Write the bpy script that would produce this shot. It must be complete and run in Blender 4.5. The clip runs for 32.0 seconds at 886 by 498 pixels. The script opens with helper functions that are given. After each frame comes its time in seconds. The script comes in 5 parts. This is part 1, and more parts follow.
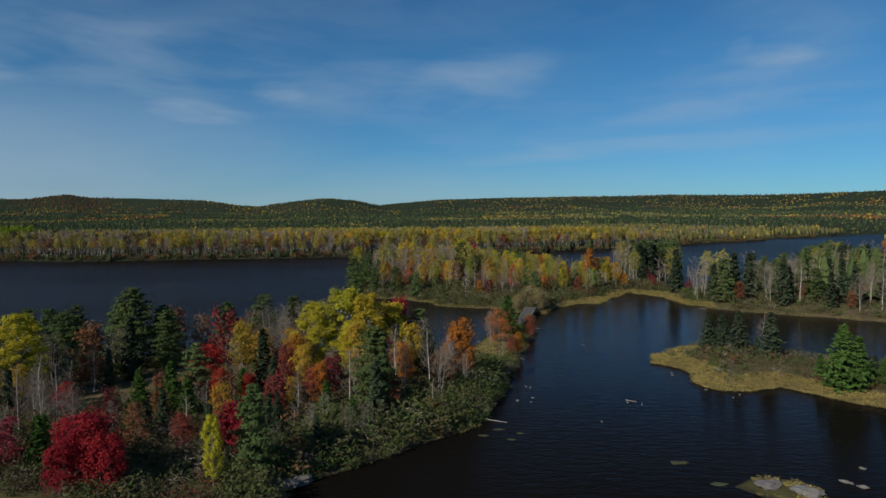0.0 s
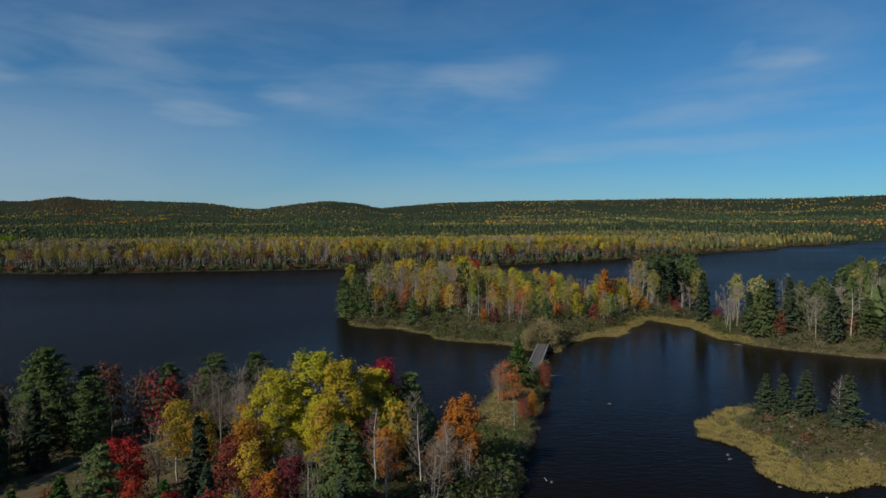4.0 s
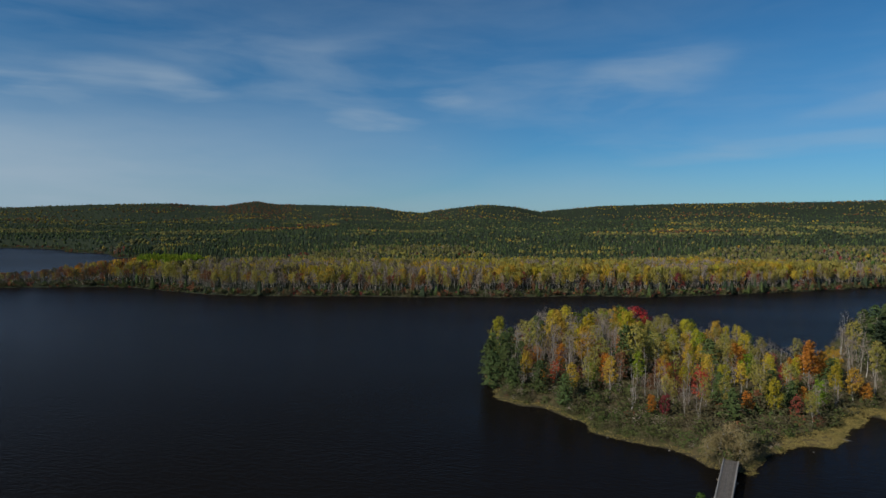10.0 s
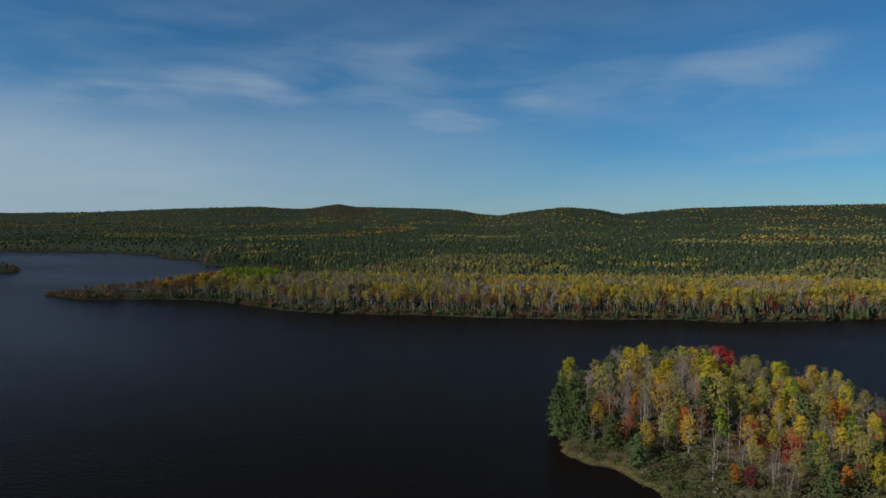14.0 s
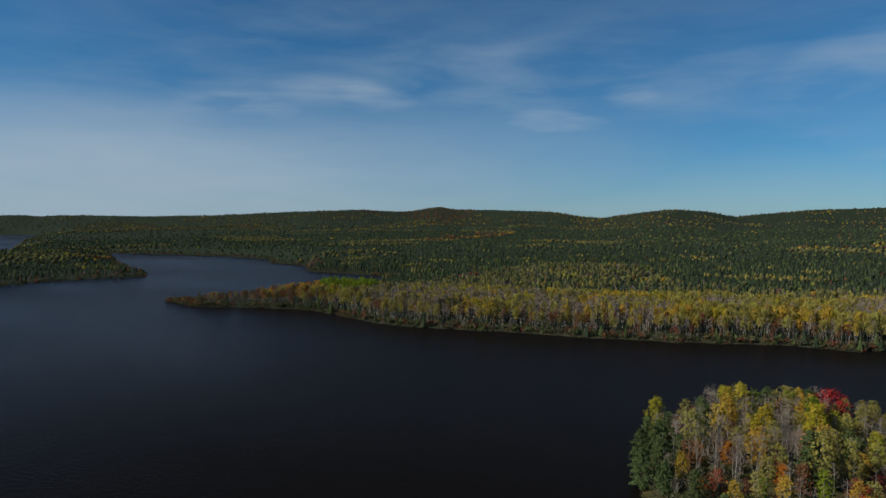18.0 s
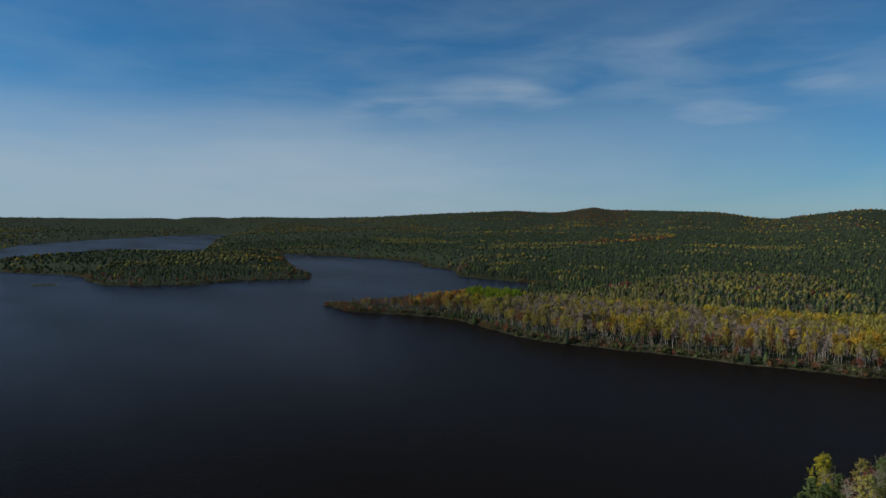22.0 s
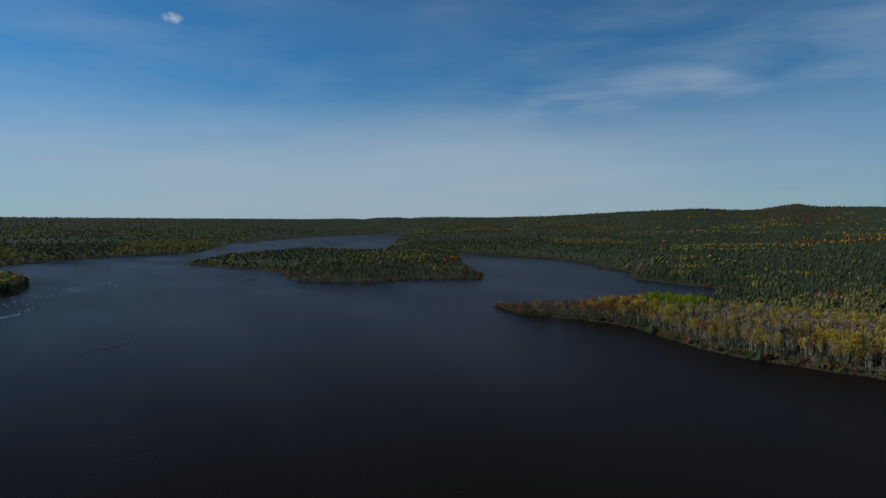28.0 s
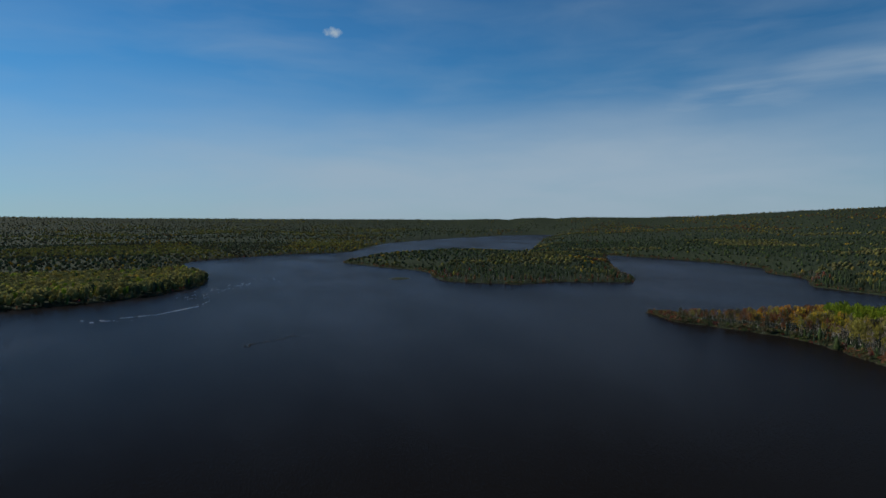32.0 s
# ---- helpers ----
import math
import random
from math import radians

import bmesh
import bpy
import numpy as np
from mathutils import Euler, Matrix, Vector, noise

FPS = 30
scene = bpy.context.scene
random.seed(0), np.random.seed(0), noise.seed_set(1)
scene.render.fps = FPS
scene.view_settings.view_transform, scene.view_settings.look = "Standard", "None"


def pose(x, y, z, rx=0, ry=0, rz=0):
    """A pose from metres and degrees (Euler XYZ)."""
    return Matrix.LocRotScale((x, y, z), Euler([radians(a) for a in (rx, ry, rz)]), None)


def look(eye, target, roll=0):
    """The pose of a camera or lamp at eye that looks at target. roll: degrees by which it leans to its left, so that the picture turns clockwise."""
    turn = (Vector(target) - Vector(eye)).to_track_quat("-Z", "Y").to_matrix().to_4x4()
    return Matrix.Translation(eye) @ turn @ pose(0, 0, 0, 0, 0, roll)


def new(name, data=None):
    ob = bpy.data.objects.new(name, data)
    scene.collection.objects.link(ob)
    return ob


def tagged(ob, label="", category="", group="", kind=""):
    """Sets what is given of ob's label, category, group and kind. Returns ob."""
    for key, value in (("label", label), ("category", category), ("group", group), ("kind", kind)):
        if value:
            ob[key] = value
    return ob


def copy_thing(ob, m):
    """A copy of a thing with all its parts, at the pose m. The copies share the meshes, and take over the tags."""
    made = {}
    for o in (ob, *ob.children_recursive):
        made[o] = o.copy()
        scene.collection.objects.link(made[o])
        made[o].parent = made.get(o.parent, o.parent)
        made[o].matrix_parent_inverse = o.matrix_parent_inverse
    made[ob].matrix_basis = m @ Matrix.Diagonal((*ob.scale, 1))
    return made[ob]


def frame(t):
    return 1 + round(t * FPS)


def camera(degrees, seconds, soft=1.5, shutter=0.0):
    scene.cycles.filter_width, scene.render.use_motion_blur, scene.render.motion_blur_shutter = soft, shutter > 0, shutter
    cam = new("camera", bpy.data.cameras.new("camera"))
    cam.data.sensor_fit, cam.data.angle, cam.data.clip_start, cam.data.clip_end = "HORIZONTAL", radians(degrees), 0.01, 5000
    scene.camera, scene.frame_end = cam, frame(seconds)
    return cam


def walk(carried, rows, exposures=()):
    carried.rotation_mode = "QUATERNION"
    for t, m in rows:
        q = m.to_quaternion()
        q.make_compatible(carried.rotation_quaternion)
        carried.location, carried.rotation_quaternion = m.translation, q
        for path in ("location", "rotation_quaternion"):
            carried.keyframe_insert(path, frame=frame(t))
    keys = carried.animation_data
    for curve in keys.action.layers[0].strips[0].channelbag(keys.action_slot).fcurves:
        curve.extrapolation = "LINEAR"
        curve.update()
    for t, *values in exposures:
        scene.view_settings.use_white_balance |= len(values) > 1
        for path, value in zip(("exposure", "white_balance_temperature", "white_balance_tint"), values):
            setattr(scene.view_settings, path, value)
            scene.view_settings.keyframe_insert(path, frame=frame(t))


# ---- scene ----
# seconds, eye, heading to the left of north, tilt, lean
PATH = [
    (0, 0.00, 0.50, 26.70, 0.000, -2.905, -0.177),
    (0.5, 0.15, 3.60, 27.10, 0.050, -2.910, -0.194),
    (1, 0.28, 6.70, 27.55, 0.090, -2.847, -0.177),
    (1.5, 0.38, 9.70, 28.12, 0.120, -2.814, -0.152),
    (2, 0.46, 12.50, 28.75, 0.140, -2.821, -0.141),
    (2.5, 0.54, 15.40, 29.42, 0.160, -2.749, -0.123),
    (3, 0.62, 18.05, 30.12, 0.180, -2.703, -0.085),
    (3.5, 0.68, 20.34, 30.99, 0.198, -2.713, -0.058),
    (5.5, 0.75, 28.37, 34.79, 0.281, -2.606, 0.105),
    (6, 0.85, 30.28, 36.00, 0.414, -2.606, 0.098),
    (6.5, 0.85, 31.78, 37.36, 1.084, -2.643, 0.117),
    (7, 0.86, 33.56, 38.83, 2.379, -2.682, 0.139),
    (7.5, 0.85, 35.40, 40.31, 4.121, -2.682, 0.164),
    (8, 0.84, 37.45, 41.70, 6.172, -2.706, 0.180),
    (8.5, 0.94, 39.43, 43.32, 8.391, -2.713, 0.178),
    (9, 0.83, 41.44, 44.81, 10.650, -2.736, 0.181),
    (9.5, 0.55, 42.85, 46.34, 12.725, -2.686, 0.182),
    (10, 0.70, 44.53, 47.85, 14.788, -2.668, 0.172),
    (10.5, 0.78, 46.00, 49.25, 16.598, -2.665, 0.162),
    (11, 0.69, 47.71, 50.71, 18.076, -2.626, 0.168),
    (11.5, 0.61, 49.30, 52.26, 19.141, -2.640, 0.178),
    (12, 0.80, 50.03, 53.59, 19.927, -2.633, 0.199),
    (12.5, 1.10, 50.57, 55.09, 20.533, -2.667, 0.202),
    (13, 1.44, 50.89, 56.64, 21.049, -2.679, 0.223),
    (13.5, 1.87, 51.16, 57.79, 21.524, -2.640, 0.207),
    (15.5, 4.11, 54.68, 63.29, 24.367, -2.664, 0.143),
    (16, 4.84, 54.91, 64.11, 25.500, -2.603, 0.186),
    (16.5, 5.51, 55.68, 65.19, 26.854, -2.608, 0.181),
    (17, 6.28, 56.32, 66.33, 28.294, -2.626, 0.157),
    (17.5, 6.50, 56.70, 67.40, 29.733, -2.595, 0.147),
    (18, 7.30, 57.30, 68.47, 31.319, -2.582, 0.147),
    (18.5, 7.89, 58.02, 69.75, 32.984, -2.601, 0.154),
    (19, 8.48, 58.55, 71.10, 34.679, -2.610, 0.155),
    (19.5, 9.13, 59.32, 72.26, 36.443, -2.615, 0.132),
    (20, 9.43, 60.64, 73.24, 38.233, -2.644, 0.125),
    (20.5, 9.86, 61.77, 74.27, 40.034, -2.652, 0.106),
    (21, 9.85, 62.27, 75.34, 41.779, -2.655, 0.090),
    (21.5, 9.92, 63.91, 76.12, 43.617, -2.644, 0.075),
    (22, 10.08, 64.76, 76.99, 45.399, -2.643, 0.078),
    (22.5, 10.43, 65.29, 77.96, 47.194, -2.650, 0.049),
    (23, 10.51, 65.73, 78.78, 48.967, -2.647, 0.047),
    (23.5, 10.72, 66.19, 79.46, 50.771, -2.649, 0.062),
    (24, 10.87, 66.36, 79.59, 52.645, -2.652, 0.046),
    (24.5, 10.47, 66.93, 79.50, 54.505, -2.654, 0.009),
    (25, 10.18, 68.00, 79.52, 56.172, -2.660, -0.039),
    (25.5, 10.16, 68.68, 79.61, 57.561, -2.720, -0.080),
    (27.5, 7.52, 70.83, 79.13, 60.605, -2.754, -0.207),
    (28, 6.75, 70.78, 79.10, 61.416, -2.720, -0.235),
    (28.5, 5.93, 71.29, 79.29, 62.615, -2.705, -0.273),
    (29, 4.74, 72.11, 79.47, 64.146, -2.701, -0.310),
    (29.5, 3.43, 72.61, 79.69, 65.827, -2.693, -0.308),
    (30, 2.26, 73.15, 79.78, 67.622, -2.699, -0.307),
    (30.5, 1.12, 73.69, 79.77, 69.424, -2.690, -0.331),
    (31, -0.07, 74.18, 79.78, 71.233, -2.691, -0.331),
    (31.5, -1.30, 74.60, 79.72, 72.968, -2.689, -0.348),
    (32, -2.63, 74.97, 79.67, 74.762, -2.615, -0.350),
]
cam = camera(71.10, 32.0)
walk(cam, [(t, pose(x, y, z) @ pose(0, 0, 0, 0, 0, yaw) @ pose(0, 0, 0, 90 + tilt) @ pose(0, 0, 0, 0, 0, lean))
           for t, x, y, z, yaw, tilt, lean in PATH])

# ---- light ----
SUN_LEFT, SUN_UP = 136.0, 32.0           # degrees to the left of north, degrees above the horizon
sun_way = Vector((-math.sin(radians(SUN_LEFT)) * math.cos(radians(SUN_UP)),
                  math.cos(radians(SUN_LEFT)) * math.cos(radians(SUN_UP)), math.sin(radians(SUN_UP))))
sun = new("sun", bpy.data.lights.new("sun", "SUN"))
sun.data.energy, sun.data.angle, sun.data.color = 3.8, radians(0.53), (1.0, 0.93, 0.82)
sun.matrix_world = look(sun_way * 100, (0, 0, 0))
SKY, CLOUD = 0.055, 0.44

world = bpy.data.worlds.new("world")
scene.world = world
world.use_nodes = True


class Nodes:
    """A short way to write node trees."""

    def __init__(self, tree):
        self.tree = tree

    def __call__(self, kind, out=0, props=(), **inputs):
        node = self.tree.nodes.new("ShaderNode" + kind)
        for key, value in props:
            if key == "noise_dimensions":
                node.noise_dimensions = value
            elif key == "operation":
                node.operation = value
            elif key == "blend_type":
                node.blend_type = value
            elif key == "data_type":
                node.data_type = value
            elif key == "sky_type":
                node.sky_type = value
            elif key == "clamp":
                node.use_clamp = value
            elif key == "interpolation_type":
                node.interpolation_type = value
            elif key == "attribute_name":
                node.attribute_name = value
        for key, value in inputs.items():
            k = int(key[1:]) if key[0] == "i" and key[1:].isdigit() else key.replace("_", " ")
            if isinstance(value, bpy.types.NodeSocket):
                self.tree.links.new(value, node.inputs[k])
            else:
                node.inputs[k].default_value = value
        return node.outputs[out] if out is not None else node

    def math(self, op, a, b=0.0, c=0.0):
        return self("Math", props=[("operation", op)], i0=a, i1=b, i2=c)

    def ramp(self, fac, lo, hi, a=0.0, b=1.0):
        return self("MapRange", Value=fac, From_Min=lo, From_Max=hi, To_Min=a, To_Max=b)

    def mix(self, fac, a, b, how="MIX"):
        node = self.tree.nodes.new("ShaderNodeMix")
        node.data_type, node.blend_type = "RGBA", how
        for k, value in ((0, fac), (6, a), (7, b)):
            if isinstance(value, bpy.types.NodeSocket):
                self.tree.links.new(value, node.inputs[k])
            else:
                node.inputs[k].default_value = value if k == 0 else (*value, 1)
        return node.outputs[2]


def make_world():
    tree = world.node_tree
    tree.nodes.clear()
    n = Nodes(tree)
    sky = tree.nodes.new("ShaderNodeTexSky")
    sky.sky_type, sky.sun_disc = "NISHITA", False
    sky.sun_elevation, sky.sun_rotation = radians(SUN_UP), radians(-SUN_LEFT)
    sky.altitude, sky.air_density, sky.dust_density, sky.ozone_density = 200, 1.0, 0.05, 3.0
    way = n("TexCoord", 0)
    s = n("SeparateXYZ", None, Vector=way)
    x, y, z = s.outputs
    up = n.math("MAXIMUM", z, 0.0)
    deep = n.math("ADD", up, 0.10)
    plane = n("CombineXYZ", X=n.math("DIVIDE", x, deep), Y=n.math("DIVIDE", y, deep), Z=0.0)
    turned = n("Mapping", Vector=plane, Rotation=(0, 0, radians(-28)), Scale=(0.75, 2.1, 1))
    # soft fibres that lie nearly level
    level = n("CombineXYZ", X=n.math("ARCTAN2", x, y), Y=n.math("MULTIPLY", z, 4.6), Z=0.0)
    level = n("Mapping", Vector=level, Rotation=(0, 0, radians(7)))
    bend = n("TexNoise", 1, Vector=level, Scale=2.4, Detail=3.0)
    warped = n("VectorMath", props=[("operation", "ADD")], i0=level,
               i1=n("VectorMath", props=[("operation", "SCALE")], i0=bend, Scale=0.30))
    wisps = n("TexNoise", Vector=warped, Scale=4.2, Detail=5.0, Roughness=0.52)
    veil = n("TexNoise", Vector=turned, Scale=0.35, Detail=2.0)
    mask = n.math("MULTIPLY", n.math("MULTIPLY", n.ramp(wisps, 0.36, 0.72), n.ramp(veil, 0.30, 0.62, 0.25, 1.0)), 0.23)
    # cirrus bands: heading left of north, height, half length and half width in degrees, slant, density
    wobble = n.math("MULTIPLY", n.math("SUBTRACT", n("TexNoise", Vector=level, Scale=3.0, Detail=2.0), 0.5), 0.022)
    fibre = n.ramp(wisps, 0.34, 0.68, 0.20, 1.0)
    for left, high, long, wide, slant, dense in BANDS:
        right, c, sn = toward(left - 90, 0), math.cos(radians(slant)), math.sin(radians(slant))
        over = right.cross(toward(left, high))
        along_it, across = right * c + over * sn, over * c - right * sn
        u = n.math("DIVIDE", n("VectorMath", 1, props=[("operation", "DOT_PRODUCT")], i0=way, i1=along_it[:]), math.sin(radians(long)))
        v = n("VectorMath", 1, props=[("operation", "DOT_PRODUCT")], i0=way, i1=across[:])
        v = n.math("DIVIDE", n.math("ADD", v, n.math("MULTIPLY", wobble, min(1.0, wide / 1.6))), math.sin(radians(wide * 1.5)))
        near = n("MapRange", props=[("interpolation_type", "SMOOTHSTEP")], Value=n.math("ADD", n.math("MULTIPLY", u, u), n.math("MULTIPLY", v, v)),
                 From_Min=1.0, From_Max=0.0, To_Min=0.0, To_Max=dense * 0.9)
        mask = n.math("ADD", mask, n.math("MULTIPLY", near, fibre))
    # a pale veil low in the west, thinner to the north
    west = n.math("ADD", n.math("MULTIPLY", x, -0.94), n.math("MULTIPLY", y, 0.34))
    soft = n("TexNoise", Vector=n("Mapping", Vector=level, Scale=(1.6, 1.4, 1)), Scale=1.4, Detail=4.0)
    edge = n.math("ADD", up, n.math("MULTIPLY", n.math("SUBTRACT", soft, 0.5), 0.10))
    band = n("MapRange", props=[("interpolation_type", "SMOOTHSTEP")], Value=edge, From_Min=0.235, From_Max=0.06, To_Min=0.0, To_Max=1.0)
    low = n.math("MULTIPLY", n.math("MULTIPLY", n.ramp(west, 0.42, 0.97, 0.0, 0.84), band), n.ramp(wisps, 0.30, 0.68, 0.84, 1.10))
    hem = n("MapRange", props=[("interpolation_type", "SMOOTHSTEP")], Value=edge, From_Min=0.12, From_Max=0.01, To_Min=0.0, To_Max=0.44)
    low = n.math("MAXIMUM", low, n.math("MULTIPLY", hem, n.ramp(west, -0.25, 0.5)))
    mask = n.math("MINIMUM", n.math("MAXIMUM", mask, low), 0.85)
    # one small puff of cloud
    aside = n("VectorMath", props=[("operation", "SUBTRACT")], i0=n("VectorMath", props=[("operation", "NORMALIZE")], i0=way), i1=PUFF)
    aside = n("VectorMath", props=[("operation", "MULTIPLY")], i0=aside, i1=(1, 1, 1.9))
    puff_way = n("VectorMath", 1, props=[("operation", "LENGTH")], i0=aside)
    puff = n.math("SUBTRACT", 1.0, n.math("DIVIDE", puff_way, 0.020))
    ragged = n("TexNoise", Vector=way, Scale=90.0, Detail=4.0)
    puff = n.ramp(n.math("ADD", puff, n.math("MULTIPLY", n.math("SUBTRACT", ragged, 0.5), 1.6)), 0.25, 0.9)
    mask = n.math("MAXIMUM", mask, n.math("MULTIPLY", puff, 0.95))
    rise = n("MapRange", props=[("interpolation_type", "SMOOTHSTEP")], Value=up, From_Min=0.24, From_Max=0.46, To_Min=1.0, To_Max=0.88)
    blue = n.mix(1.0, sky.outputs[0], n.mix(n.ramp(up, 0.0, 0.22), LOW_TINT, SKY_TINT), "MULTIPLY")
    cloud = (CLOUD * 0.75 / SKY, CLOUD * 0.96 / SKY, CLOUD * 1.17 / SKY)
    colour = n.mix(mask, blue, cloud)
    back = n("Background", Color=colour, Strength=n.math("MULTIPLY", rise, SKY))
    out = tree.nodes.new("ShaderNodeOutputWorld")
    tree.links.new(back, out.inputs[0])


PUFF_AZ, PUFF_UP = 84.5, 16.5
PUFF = (-math.sin(radians(PUFF_AZ)) * math.cos(radians(PUFF_UP)), math.cos(radians(PUFF_AZ)) * math.cos(radians(PUFF_UP)),
        math.sin(radians(PUFF_UP)))


def toward(left, up):
    return Vector((-math.sin(radians(left)) * math.cos(radians(up)), math.cos(radians(left)) * math.cos(radians(up)), math.sin(radians(up))))


BANDS = [(40.0, 11.2, 7.7, 1.3, -7, 0.50), (37.3, 11.1, 3.8, 0.7, -5, 0.34), (47.3, 5.8, 7.0, 1.1, -8, 0.42), (21.6, 8.8, 6.2, 0.9, -2, 0.45),
         (14.6, 11.1, 2.9, 0.7, -7, 0.25), (32.5, 5.4, 5.1, 0.7, -5, 0.22), (20.4, 12.8, 24.8, 3.1, -4, 0.20), (49.9, 9.6, 7.4, 2.1, 8, 0.30),
         (-2.9, 12.1, 8.5, 2.2, 14, 0.34), (-27.2, 12.9, 4.7, 0.7, -4, 0.40), (-25.3, 13.7, 1.3, 0.5, 30, 0.35), (-25.2, 9.2, 11.5, 0.8, 4, 0.30),
         (-17.1, 6.1, 20.9, 0.7, 3, 0.26), (-26.7, 13.4, 9.6, 3.4, 8, 0.18), (28.2, 12.6, 13.3, 2.6, -4, 0.10), (49.6, 9.0, 10.1, 1.6, 5, 0.30)]
SKY_TINT, LOW_TINT = (0.37, 0.94, 1.29), (0.43, 0.86, 1.28)
make_world()


# ---- materials ----
def material(name):
    m = bpy.data.materials.new(name)
    m.use_nodes = True
    m.node_tree.nodes.clear()
    return m, Nodes(m.node_tree)


def finish(m, shader):
    out = m.node_tree.nodes.new("ShaderNodeOutputMaterial")
    m.node_tree.links.new(shader, out.inputs[0])
    return m


def leaf_material(name, a, b, c=None, through_light=0.35, spot=0.25):
    """Foliage between the colours a and b, mostly tree by tree and a little leaf by leaf, with some patches of c."""
    m, n = material(name)
    piece = n("NewGeometry", 8)
    tree = n.math("FRACT", n.math("ADD", n("ObjectInfo", 5), n("Attribute", 2, props=[("attribute_name", "tone")])))
    place = n("NewGeometry", 0)
    patch = n("TexNoise", Vector=place, Scale=0.22, Detail=2.0)
    mixed = n.mix(n.math("ADD", n.math("MULTIPLY", piece, 0.35), n.math("MULTIPLY", tree, 0.65)), a, b)
    if c:
        mixed = n.mix(n.ramp(patch, 0.50, 0.66, 0.0, spot * 2), mixed, c)
    other = n.math("FRACT", n.math("MULTIPLY", tree, 7.31))
    value = n.math("MULTIPLY", n.ramp(n.math("FRACT", n.math("MULTIPLY", piece, 17.7)), 0.0, 1.0, 0.84, 1.14), n.ramp(other, 0, 1, 0.80, 1.18))
    mixed = n("HueSaturation", Hue=n.ramp(n.math("FRACT", n.math("MULTIPLY", tree, 3.7)), 0, 1, 0.488, 0.512), Saturation=0.96, Value=value, Fac=1.0, Color=mixed)
    front = n("BsdfDiffuse", Color=mixed, Roughness=0.6)
    back = n("BsdfTranslucent", Color=mixed)
    return finish(m, n("MixShader", i0=through_light, i1=front, i2=back))


def solid(name, a, b, scale, rough, bump=0.0, fine=6.0, metal=0.0):
    """A matt surface between two colours, with grain at two scales."""
    m, n = material(name)
    place = n("NewGeometry", 0)
    big = n("TexNoise", Vector=place, Scale=scale, Detail=5.0, Roughness=0.65)
    small = n("TexNoise", Vector=place, Scale=scale * fine, Detail=4.0)
    colour = n.mix(n.ramp(n.math("ADD", n.math("MULTIPLY", big, 0.7), n.math("MULTIPLY", small, 0.3)), 0.35, 0.65), a, b)
    tone = n("HueSaturation", Hue=0.5, Saturation=1.0, Value=n.ramp(n("ObjectInfo", 5), 0, 1, 0.85, 1.12), Fac=1.0, Color=colour)
    normal = n("Bump", Strength=bump, Distance=0.05, Height=n.math("ADD", big, n.math("MULTIPLY", small, 0.5)))
    return finish(m, n("BsdfPrincipled", Base_Color=tone, Roughness=rough, Metallic=metal, Normal=normal))


